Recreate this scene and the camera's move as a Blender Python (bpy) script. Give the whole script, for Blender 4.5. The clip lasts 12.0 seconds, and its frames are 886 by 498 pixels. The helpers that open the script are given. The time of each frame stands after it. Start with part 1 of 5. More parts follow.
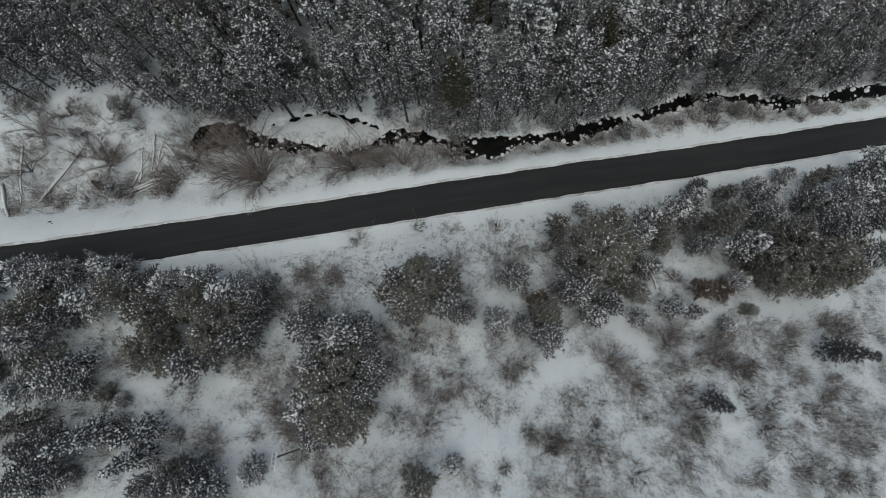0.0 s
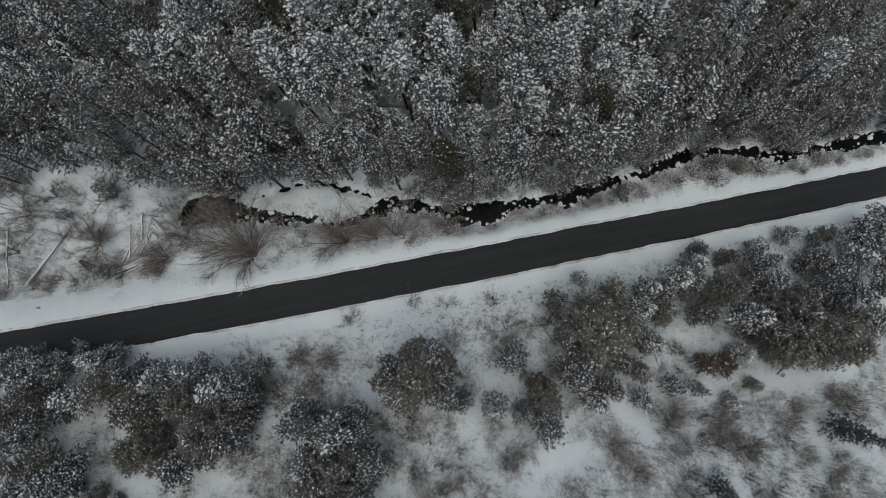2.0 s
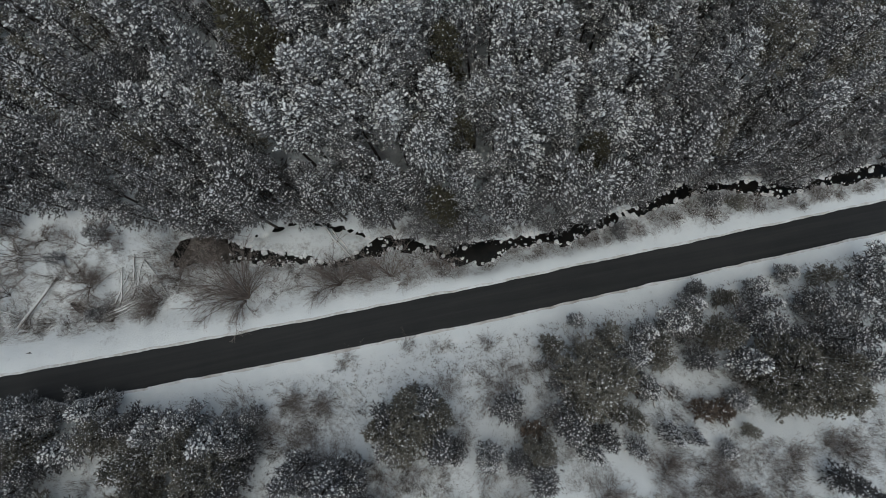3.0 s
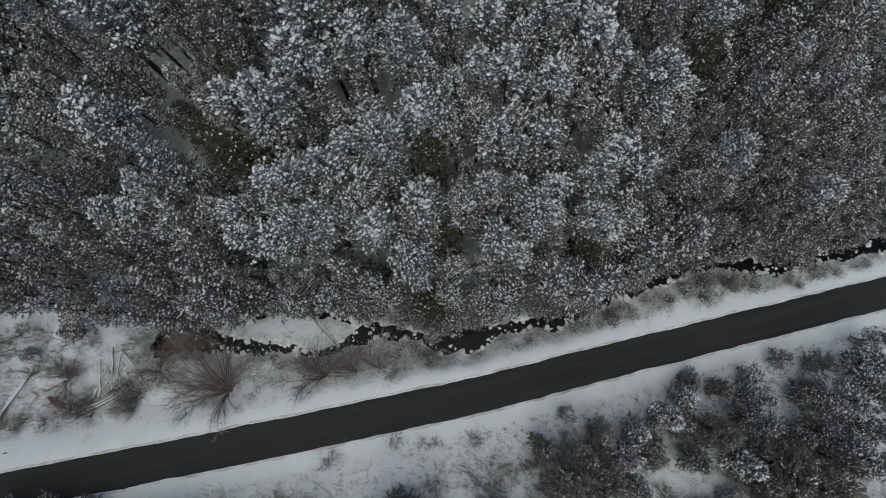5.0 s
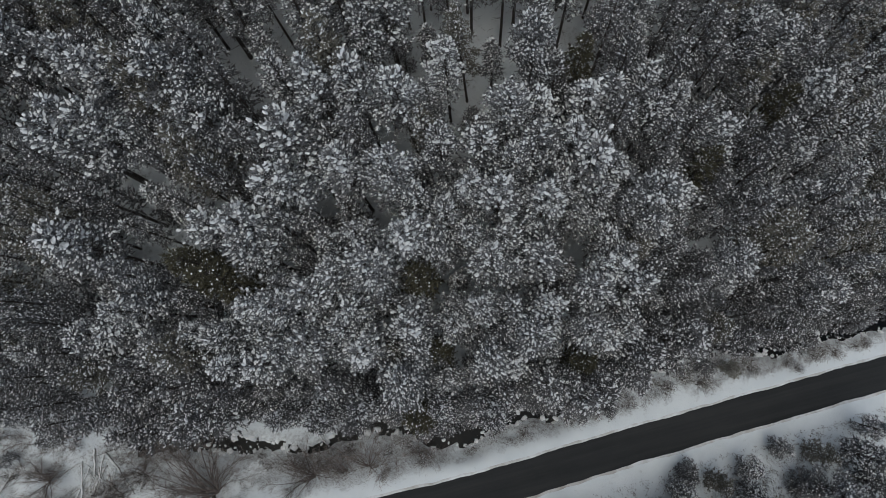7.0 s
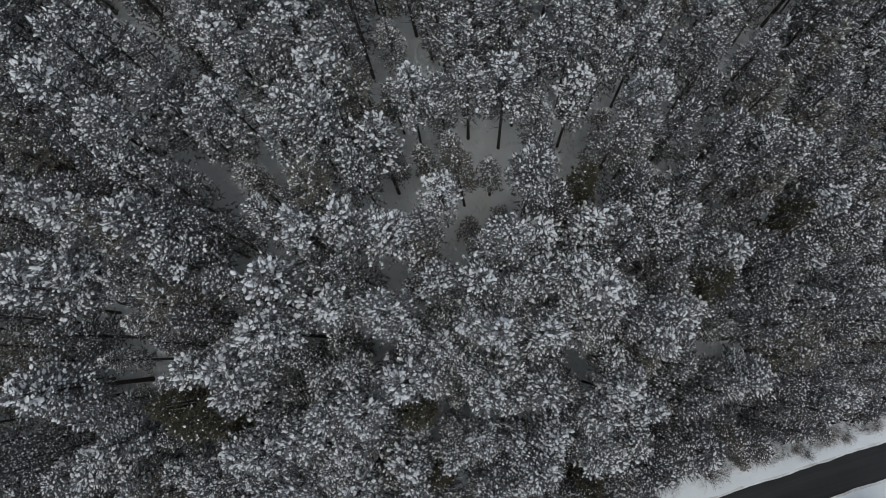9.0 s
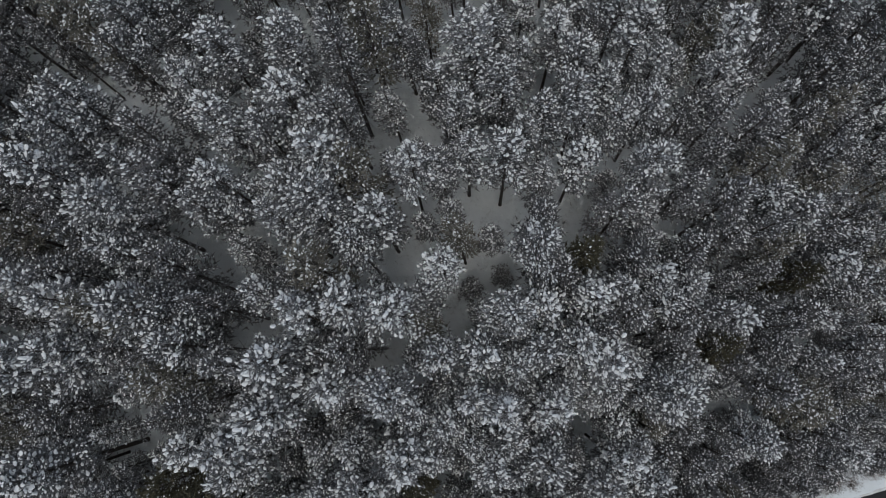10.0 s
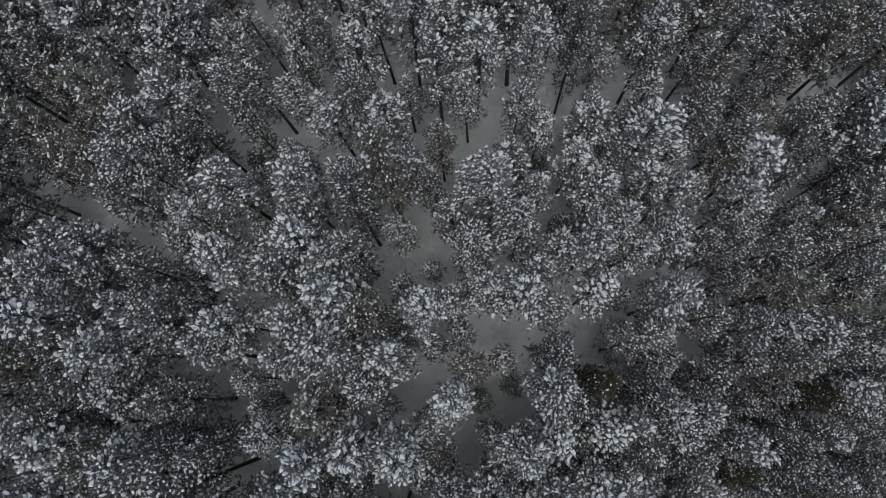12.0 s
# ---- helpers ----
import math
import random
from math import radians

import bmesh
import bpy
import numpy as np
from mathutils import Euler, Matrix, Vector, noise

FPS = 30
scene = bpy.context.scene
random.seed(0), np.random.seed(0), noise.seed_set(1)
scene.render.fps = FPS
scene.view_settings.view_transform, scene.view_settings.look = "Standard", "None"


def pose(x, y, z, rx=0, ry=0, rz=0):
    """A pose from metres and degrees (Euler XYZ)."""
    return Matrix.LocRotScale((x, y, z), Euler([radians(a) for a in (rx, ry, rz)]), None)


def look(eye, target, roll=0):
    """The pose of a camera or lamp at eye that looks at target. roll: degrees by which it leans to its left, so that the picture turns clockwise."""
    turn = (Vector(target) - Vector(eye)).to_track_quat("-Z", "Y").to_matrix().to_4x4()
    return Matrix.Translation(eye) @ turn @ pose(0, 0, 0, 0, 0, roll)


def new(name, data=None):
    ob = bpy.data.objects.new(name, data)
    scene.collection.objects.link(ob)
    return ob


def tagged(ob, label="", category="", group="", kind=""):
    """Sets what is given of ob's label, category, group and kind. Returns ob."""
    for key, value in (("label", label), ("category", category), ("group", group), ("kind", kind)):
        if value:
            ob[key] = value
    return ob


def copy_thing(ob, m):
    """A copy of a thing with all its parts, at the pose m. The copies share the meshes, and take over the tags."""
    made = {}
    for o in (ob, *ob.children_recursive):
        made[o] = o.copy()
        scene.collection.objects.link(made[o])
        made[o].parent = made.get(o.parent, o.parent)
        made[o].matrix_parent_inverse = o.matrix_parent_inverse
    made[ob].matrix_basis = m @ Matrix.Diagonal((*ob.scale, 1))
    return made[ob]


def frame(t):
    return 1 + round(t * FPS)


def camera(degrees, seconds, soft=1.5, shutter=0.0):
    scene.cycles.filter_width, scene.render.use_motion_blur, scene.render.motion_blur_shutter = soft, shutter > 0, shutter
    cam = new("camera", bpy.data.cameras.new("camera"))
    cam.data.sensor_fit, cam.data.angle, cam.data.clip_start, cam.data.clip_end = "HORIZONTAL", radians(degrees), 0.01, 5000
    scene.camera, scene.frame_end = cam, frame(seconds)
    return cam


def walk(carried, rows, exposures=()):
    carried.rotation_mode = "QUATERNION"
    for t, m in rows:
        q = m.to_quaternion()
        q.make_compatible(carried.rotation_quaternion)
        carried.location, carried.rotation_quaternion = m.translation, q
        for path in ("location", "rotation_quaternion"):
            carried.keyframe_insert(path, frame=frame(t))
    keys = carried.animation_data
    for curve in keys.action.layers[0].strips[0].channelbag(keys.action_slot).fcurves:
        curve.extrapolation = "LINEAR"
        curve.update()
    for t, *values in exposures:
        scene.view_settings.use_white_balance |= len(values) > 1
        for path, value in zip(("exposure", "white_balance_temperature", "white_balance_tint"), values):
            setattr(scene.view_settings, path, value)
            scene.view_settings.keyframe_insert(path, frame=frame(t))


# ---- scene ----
cam = camera(76.8, 12.0, soft=0.8)
PATH = [
    (0.0, -0.0, 0.0, 95.94, 13.31, 1.459, 0.0),
    (0.5, 0.24, 3.48, 96.24, 13.079, 1.695, -0.613),
    (1.0, 0.51, 7.1, 96.56, 12.834, 1.83, -0.963),
    (1.5, 0.94, 10.88, 96.81, 12.606, 1.931, -1.19),
    (2.0, 1.45, 14.75, 97.05, 12.481, 1.991, -1.309),
    (2.5, 2.12, 18.72, 97.33, 12.357, 2.079, -1.372),
    (3.0, 2.9, 22.75, 97.61, 12.209, 2.184, -1.432),
    (5.0, 5.17, 40.28, 98.47, 11.404, 1.946, -1.65),
    (5.5, 5.57, 44.6, 98.78, 11.294, 1.805, -1.72),
    (6.0, 5.87, 48.9, 99.01, 11.222, 1.68, -1.805),
    (6.5, 6.01, 53.18, 99.17, 11.107, 1.514, -1.965),
    (8.5, 6.86, 70.29, 98.71, 10.874, 1.449, -2.771),
    (9.0, 6.89, 74.93, 98.7, 10.634, 1.307, -2.927),
    (9.5, 6.91, 79.56, 98.67, 10.435, 1.229, -3.087),
    (10.0, 6.9, 84.18, 98.62, 10.306, 1.089, -3.156),
    (10.5, 6.84, 88.83, 98.57, 10.119, 0.944, -3.273),
    (11.0, 6.59, 93.37, 98.5, 10.033, 0.695, -3.498),
    (11.5, 6.24, 97.41, 98.71, 9.985, 0.543, -3.059),
    (12.0, 5.59, 100.32, 98.98, 9.703, 0.301, -2.34),
]
walk(cam, [(t, pose(x, y, z, rx, ry, rz)) for t, x, y, z, rx, ry, rz in PATH],
     exposures=[(0.0, 0.04, 6480, 1), (6.0, -0.03, 6370, 3), (12.0, 0.11, 6280, 5)])

# ---- light ----
world = bpy.data.worlds.new("overcast_sky")
scene.world = world
world.use_nodes = True
wn = world.node_tree
sky = wn.nodes.new("ShaderNodeTexSky")
sky.sky_type, sky.sun_disc = "NISHITA", False
sky.sun_elevation, sky.sun_rotation = radians(70), radians(195)
sky.air_density, sky.dust_density, sky.ozone_density = 1.0, 3.0, 1.0
wn.links.new(sky.outputs["Color"], wn.nodes["Background"].inputs["Color"])
wn.nodes["Background"].inputs["Strength"].default_value = 0.068
sun_data = bpy.data.lights.new("veiled_sun", "SUN")
sun_data.energy, sun_data.angle, sun_data.color = 0.95, radians(80), (1.0, 0.97, 0.93)
sun = new("veiled_sun", sun_data)
sun.matrix_world = look((10, -20, 160), (0, 20, 0))

# ---- materials ----
def material(name, rough=0.8, spec=0.3):
    m = bpy.data.materials.new(name)
    m.use_nodes = True
    b = m.node_tree.nodes["Principled BSDF"]
    b.inputs["Roughness"].default_value = rough
    b.inputs["Specular IOR Level"].default_value = spec
    return m, m.node_tree, b


def place(tree):
    return tree.nodes.new("ShaderNodeNewGeometry").outputs["Position"]


def noise_node(tree, scale, detail=4.0, vector=None, rough=0.55):
    n = tree.nodes.new("ShaderNodeTexNoise")
    n.inputs["Scale"].default_value, n.inputs["Detail"].default_value, n.inputs["Roughness"].default_value = scale, detail, rough
    tree.links.new(vector if vector else place(tree), n.inputs["Vector"])
    return n.outputs["Fac"]


def ramp(tree, fac, stops):
    r = tree.nodes.new("ShaderNodeValToRGB")
    el = r.color_ramp.elements
    while len(el) < len(stops):
        el.new(0.5)
    for e, (p, c) in zip(el, stops):
        e.position, e.color = p, (*c, 1) if len(c) == 3 else c
    tree.links.new(fac, r.inputs["Fac"])
    return r.outputs["Color"]


def mixed(tree, fac, a, b, mode="MIX"):
    m = tree.nodes.new("ShaderNodeMix")
    m.data_type, m.blend_type = "RGBA", mode
    for socket, v in ((m.inputs["Factor"], fac), (m.inputs["A"], a), (m.inputs["B"], b)):
        if isinstance(v, (int, float)):
            socket.default_value = v
        elif isinstance(v, tuple):
            socket.default_value = (*v, 1)
        else:
            tree.links.new(v, socket)
    return m.outputs["Result"]


def sums(tree, op, a, b):
    m = tree.nodes.new("ShaderNodeMath")
    m.operation, m.use_clamp = op, True
    for socket, v in zip(m.inputs, (a, b)):
        if isinstance(v, (int, float)):
            socket.default_value = v
        else:
            tree.links.new(v, socket)
    return m.outputs["Value"]


def bump(tree, bsdf, height, strength, distance):
    b = tree.nodes.new("ShaderNodeBump")
    b.inputs["Strength"].default_value, b.inputs["Distance"].default_value = strength, distance
    tree.links.new(height, b.inputs["Height"])
    tree.links.new(b.outputs["Normal"], bsdf.inputs["Normal"])


def snow_ground():
    m, t, b = material("snow_over_scrub", 0.75, 0.2)
    scrub = t.nodes.new("ShaderNodeAttribute")
    scrub.attribute_name = "scrub"
    wide, drift, fine, tiny = noise_node(t, 0.12, 4, rough=0.6), noise_node(t, 0.33, 8, rough=0.68), noise_node(t, 1.7, 6, rough=0.74), noise_node(t, 8.0, 3)
    snow = ramp(t, wide, [(0.3, (0.745, 0.78, 0.797)), (0.7, (0.86, 0.89, 0.90))])
    litter = ramp(t, tiny, [(0.3, (0.14, 0.122, 0.115)), (0.7, (0.31, 0.285, 0.272))])
    cover = sums(t, "ADD", sums(t, "MULTIPLY", drift, 0.75), sums(t, "MULTIPLY", fine, 0.35))
    level = sums(t, "SUBTRACT", sums(t, "ADD", cover, sums(t, "MULTIPLY", scrub.outputs["Fac"], 0.34)), 0.64)
    bare = sums(t, "MULTIPLY", level, 4.5)
    speck = ramp(t, fine, [(0.40, (0.15,) * 3), (0.60, (1,) * 3)])
    t.links.new(mixed(t, sums(t, "MULTIPLY", sums(t, "MULTIPLY", bare, speck), 0.62), snow, litter), b.inputs["Base Color"])
    bump(t, b, sums(t, "ADD", fine, sums(t, "MULTIPLY", tiny, 0.4)), 0.7, 0.25)
    return m


def plain(name, stops, scale, rough=0.85, spec=0.2, relief=0.4, depth=0.05, rand=0.0):
    """A rough natural surface: noise between colours, with a little relief and a change from one object to the next."""
    m, t, b = material(name, rough, spec)
    n = noise_node(t, scale, 5, rough=0.65)
    col = ramp(t, n, stops)
    if rand:
        info = t.nodes.new("ShaderNodeObjectInfo")
        tone = ramp(t, info.outputs["Random"], [(0.0, (1 - rand,) * 3), (1.0, (1 + rand * 0.3,) * 3)])
        col = mixed(t, 1.0, col, tone, "MULTIPLY")
    t.links.new(col, b.inputs["Base Color"])
    bump(t, b, noise_node(t, scale * 5, 3), relief, depth)
    return m


def asphalt():
    """Dark asphalt, streaked along the road by tyres and meltwater."""
    m, t, b = material("worn_asphalt", 0.82, 0.14)
    turn = t.nodes.new("ShaderNodeMapping")
    turn.vector_type = "TEXTURE"
    turn.inputs["Rotation"].default_value, turn.inputs["Scale"].default_value = (0, 0, radians(10.6)), (38.0, 1.2, 9.0)
    t.links.new(place(t), turn.inputs["Vector"])
    streak = noise_node(t, 1.0, 6, turn.outputs["Vector"], 0.6)
    n1, n2 = noise_node(t, 0.22, 5), noise_node(t, 14.0, 3)
    c = mixed(t, 0.35, ramp(t, streak, [(0.36, (0.021, 0.023, 0.024)), (0.5, (0.035, 0.0365, 0.038)), (0.64, (0.052, 0.053, 0.053))]), ramp(t, n1, [(0.3, (0.026, 0.027, 0.028)), (0.7, (0.046, 0.0455, 0.045))]))
    c = mixed(t, 0.25, c, ramp(t, n2, [(0.3, (0.016, 0.016, 0.017)), (0.75, (0.055, 0.054, 0.052))]))
    t.links.new(c, b.inputs["Base Color"])
    t.links.new(ramp(t, streak, [(0.3, (0.62,) * 3), (0.7, (0.92,) * 3)]), b.inputs["Roughness"])
    bump(t, b, n2, 0.3, 0.01)
    return m


def stream_water():
    m, t, b = material("dark_stream_water", 0.2, 0.25)
    b.inputs["IOR"].default_value = 1.33
    t.links.new(ramp(t, noise_node(t, 0.5, 3), [(0.35, (0.006, 0.007, 0.007)), (0.75, (0.016, 0.014, 0.012))]), b.inputs["Base Color"])
    bump(t, b, noise_node(t, 3.0, 3), 0.25, 0.08)
    return m


SNOW_GROUND, ASPHALT, WATER = snow_ground(), asphalt(), stream_water()
POND = plain("brown_pond_ice", [(0.3, (0.03, 0.025, 0.021)), (0.5, (0.075, 0.062, 0.052)), (0.72, (0.15, 0.135, 0.125))], 0.7, 0.5, 0.3)
SNOW = plain("fresh_snow", [(0.3, (0.84, 0.845, 0.85)), (0.7, (0.925, 0.925, 0.925))], 1.6, 0.7, 0.2, 0.5, 0.08, 0.08)
CRUST = plain("gritty_snow", [(0.25, (0.40, 0.36, 0.33)), (0.45, (0.60, 0.585, 0.57)), (0.6, (0.78, 0.79, 0.80))], 0.3, 0.8, 0.2, 0.6, 0.08)
DEEP_OLIVE = plain("dark_olive_pine_needles", [(0.3, (0.06, 0.056, 0.036)), (0.6, (0.13, 0.12, 0.083)), (0.8, (0.22, 0.207, 0.175))], 2.0, 0.8, 0.15, 0.2, 0.03, 0.2)
OLIVE = plain("olive_pine_needles", [(0.3, (0.12, 0.112, 0.09)), (0.55, (0.24, 0.227, 0.195)), (0.75, (0.40, 0.39, 0.37))], 2.0, 0.8, 0.15, 0.2, 0.03, 0.3)
FROSTED = plain("frosted_pine_needles", [(0.34, (0.115, 0.115, 0.117)), (0.54, (0.265, 0.266, 0.272)), (0.74, (0.52, 0.525, 0.535))], 2.6, 0.8, 0.15, 0.2, 0.03, 0.25)
DUSTED = plain("dusted_pine_needles", [(0.35, (0.10, 0.098, 0.10)), (0.56, (0.205, 0.202, 0.205)), (0.76, (0.42, 0.42, 0.425))], 2.6, 0.8, 0.15, 0.2, 0.03, 0.3)
BARK = plain("pine_bark", [(0.3, (0.045, 0.038, 0.034)), (0.7, (0.12, 0.105, 0.096))], 3.0, 0.9, 0.1, 0.6, 0.04)
TWIG = plain("bare_twigs", [(0.3, (0.095, 0.078, 0.070)), (0.7, (0.235, 0.198, 0.178))], 0.7, 0.9, 0.1, 0.2, 0.02, 0.3)
PALE_TWIG = plain("pale_bare_twigs", [(0.3, (0.20, 0.172, 0.157)), (0.7, (0.40, 0.355, 0.33))], 0.7, 0.9, 0.1, 0.2, 0.02, 0.25)
PALE_WOOD = plain("weathered_wood", [(0.3, (0.20, 0.18, 0.16)), (0.7, (0.42, 0.40, 0.37))], 2.0, 0.9, 0.1, 0.5, 0.03)
ROCK = plain("wet_rock", [(0.3, (0.05, 0.05, 0.05)), (0.7, (0.17, 0.16, 0.15))], 1.5, 0.7, 0.3, 0.6, 0.06)
RUST = plain("withered_brown_needles", [(0.3, (0.10, 0.078, 0.064)), (0.7, (0.25, 0.20, 0.165))], 1.6, 0.9, 0.1, 0.2, 0.02, 0.2)
PAINT = plain("dull_sign_metal", [(0.3, (0.05, 0.05, 0.055)), (0.7, (0.11, 0.11, 0.11))], 4.0, 0.6, 0.4, 0.1, 0.01)

# ---- the lie of the land ----
def smooth(a, b, v):
    s = min(1.0, max(0.0, (v - a) / (b - a)))
    return s * s * (3 - 2 * s)


def lerp_table(table, v):
    """Straight-line interpolation in a short table of (key, value) pairs."""
    if v <= table[0][0]:
        return table[0][1]
    for (a, p), (b, q) in zip(table, table[1:]):
        if v <= b:
            return p + (q - p) * (v - a) / (b - a)
    return table[-1][1]


ROAD_HALF = 3.2
STREAM_LINE = [(-160, 40), (-75, 38), (-58, 40), (-50, 45), (-47, 45.8), (-43.5, 46), (-40, 45.5), (-35, 44.2), (-32.5, 43.5), (-28, 43.9), (-24.5, 43), (-21.5, 42.2), (-18, 42.7), (-15.5, 44.4), (-13, 46.2), (-9, 46.2), (-5.5, 45.8), (1, 44), (8, 44.2),
               (14, 46.4), (22, 47.4), (30, 50.3), (38, 52.4), (47, 56.3), (54, 57.6), (70, 57.2), (78, 58.8), (92, 61.5), (160, 74)]
STREAM_LEVEL = [(-160, 1.5), (-66, -1.6), (-35, -2.9), (5, -5.3), (24, -7.8), (51, -11.4), (76, -14.8), (160, -25)]


def road_y(x):
    u = max(0.0, x) / 50
    return 33.1 + 0.178 * x + 0.00018 * x * x + smooth(0, 20, x) * (1.32 * u - 0.47 * u * u - 0.1)


def road_z(x):
    u = min(2.2, max(0.0, x / 50))
    return -1.9 - 0.05 * x - 0.065 * max(0.0, x) * smooth(0, 40, x) - 3.16 * u + 0.71 * u * u


def stream_y(x):
    return sum(lerp_table(STREAM_LINE, x + d) for d in (-2, 0, 2)) / 3


def stream_z(x):
    return lerp_table(STREAM_LEVEL, x)


STREAM_HALF = [(-160, -2.5), (-52, -2.0), (-50.8, 0.4), (-49.9, 2.4), (-48, 2.7), (-41.5, 2.4), (-38, 1.6), (-31, 1.5), (-29, 0.8), (-19, 0.65), (-15.5, 1.0), (-13, 1.7), (20, 1.65), (30, 1.4), (160, 1.4)]
SIDE_ARM = [(-42, 46.3), (-36.5, 47.2), (-34, 48.1), (-32.3, 49), (-29.8, 50), (-27.4, 50.6), (-24.3, 50.7), (-21, 49.4), (-18, 49), (-14, 47.2)]


def stream_half(x):
    wild = smooth(-14, -9, x)
    return lerp_table(STREAM_HALF, x) + wild * (1 - 0.4 * smooth(18, 30, x)) * (0.7 * math.sin(x * 0.31) + 0.4 * math.sin(x * 0.83 + 1))


def side_arm_y(x):
    return lerp_table(SIDE_ARM, x) + 0.25 * math.sin(x * 1.9)


def island(x):
    """1 where the stream splits round a snowy island."""
    return smooth(-41, -36, x) * (1 - smooth(-17.5, -14, x))


def forest_rise(d):
    return 0.5 * d if d < 30 else 15 + 0.4 * (d - 30) if d < 140 else 59 + 0.1 * (d - 140)


def wobble(x, y, size, seed=0.0):
    return noise.noise((x / size, y / size, seed))


def ground_z(x, y):
    """Height of the ground: a road and a stream along the foot of two slopes."""
    ry, rz, sy, sz = road_y(x), road_z(x), stream_y(x), stream_z(x)
    d = y - ry
    if d < ROAD_HALF + 1.5:
        s = -d - ROAD_HALF
        rise = 0.0 if s < 2.2 else 0.33 * (s - 2.2) if s < 75 else 24 + 0.12 * (s - 75)
        z = rz + rise
        if s > 0:
            z += 0.16 * smooth(0, 0.7, s) * (1 - smooth(1.6, 3.5, s)) + smooth(2, 8, s) * (0.5 * wobble(x, y, 6) + 0.16 * wobble(x, y, 1.4, 3))
        elif s < -2 * ROAD_HALF:
            z += 0.16 * smooth(0, 0.7, -s - 2 * ROAD_HALF)
        return z
    e = y - sy
    half = stream_half(x) + (0.8 + 0.2 * (1 - smooth(-42, -36, x))) * wobble(x, y, 1.4, 31)
    if e < half + 1:
        a, b = ry + ROAD_HALF + 1.5, sy - half - 0.6
        flat = sz + 0.85
        k = smooth(0.0, 1.0, (y - a) / max(0.5, min(b - a, 7.0)))
        z = (rz + 0.16) * (1 - k) + flat * k + 0.22 * k * wobble(x, y, 3.0, 5)
        dip = 1 - smooth(half - 0.5, half + 0.5, abs(e))
        return z - 1.35 * dip
    far = max(0.0, e - half - 1)
    far = max(0.0, far - 6.5 * island(x) * (1 - smooth(5, 17, far)))
    z = sz + 0.85 + forest_rise(far) * smooth(-2, 6, far) + 0.22 * wobble(x, y, 3.0, 5) + 0.8 * smooth(4, 20, far) * wobble(x, y, 13, 2)
    if -42 < x < -14:
        z -= 1.3 * (1 - smooth(0.05, 0.75, abs(y - side_arm_y(x)) + 0.6 * wobble(x, y, 1.6, 33)))
    return z
# where the trees stand: x, y and height in metres
FOREST_PINES_A = [(-43.1, 48.1, 21.3), (-38.8, 48, 21.4), (-59, 51, 12.8), (-53.3, 60.8, 16.3), (-43.6, 62.6, 23.9), (-39.9, 54.4, 21.8), (-39.2, 61.7, 23.8), (-35.8, 49.5, 22.9),
(-35.2, 62.2, 22.3), (-34.4, 59.4, 23), (-33.3, 54.9, 25.5), (-29.4, 51.7, 24.1), (-29.2, 55.5, 23.8), (-29.1, 62.7, 21.9), (-26.4, 61.2, 22.9), (-23.3, 61.8, 21.3),
(-19.7, 57.4, 22.6), (-19.1, 61, 21.6), (-18.8, 49.8, 22.6), (-16.3, 59.5, 23.2), (-14, 50.4, 22.7), (-11.9, 59.4, 23.9), (-11.8, 54.2, 24.2), (-8, 61.4, 23.2),
(-7.6, 50.9, 23.5), (-6.8, 58.5, 22.6), (-4.7, 56.2, 23.1), (-4.5, 50.8, 22.6), (-1, 54.6, 22.3), (-0.5, 61.9, 21.7), (0.8, 58.3, 21.5), (3.6, 54.4, 22.6)]
FOREST_PINES_B = [(4.2, 50.5, 20.4), (7.5, 50.3, 21.5), (8.6, 60.3, 21.9), (9.2, 54.3, 22.1), (11.6, 49.4, 21.7), (13.3, 52.5, 21.4), (16.5, 60.2, 23.4), (19.2, 52.3, 21.5),
(19.8, 57.9, 23.1), (22.5, 53.8, 21.3), (24.5, 50.5, 22.5), (27.1, 52.1, 21.8), (28.3, 59.3, 18), (32.5, 53.5, 21.4), (33.9, 56.8, 23.2), (37.2, 60.7, 23.4),
(41.4, 58.3, 23.4), (44.3, 59.1, 23.3), (47.1, 60.7, 24), (52.3, 58.8, 21.5), (57.6, 62.5, 19.7), (59.4, 59.9, 19.8), (-42.7, 68, 24.2), (-41.3, 73.4, 23.4),
(-36.8, 76.4, 25.7), (-35, 69, 22.4), (-32.7, 66.3, 22.8), (-32.6, 72.5, 20.8), (-25.5, 66, 21.8), (-19.1, 65.2, 21.6), (-19, 71.2, 22.5), (-16.4, 63.7, 23)]
FOREST_PINES_C = [(-11.7, 67, 23.6), (-9.6, 72.6, 27), (-8.7, 68.3, 23.3), (-6.2, 64.2, 22.8), (-4.4, 68.2, 24.1), (1.1, 73, 23.8), (5.7, 64.7, 22.7), (5.8, 68.2, 23.3),
(9.4, 63.9, 23.1), (10.3, 69.5, 23), (14.1, 63.9, 22.5), (14.1, 68.8, 21.6), (18, 70.3, 21.9), (18.5, 76.6, 23), (23.4, 76.7, 23), (25.4, 65.3, 22.7),
(30.1, 76.6, 22.3), (32.2, 66.1, 23.3), (38.1, 75.6, 22), (44.9, 76.2, 23.1), (47.5, 70.2, 22.3), (53.5, 75, 21.1), (58.1, 72.7, 19.9), (62, 63.4, 20.5),
(64.7, 66.8, 18.2), (72.8, 69.7, 17.4), (-38.8, 84.2, 23.2), (-38.2, 87.2, 23.8), (-34.9, 86.4, 22.2), (-34.7, 81.5, 23.2), (-26.8, 90, 22.8), (-22.2, 86.1, 20.7)]
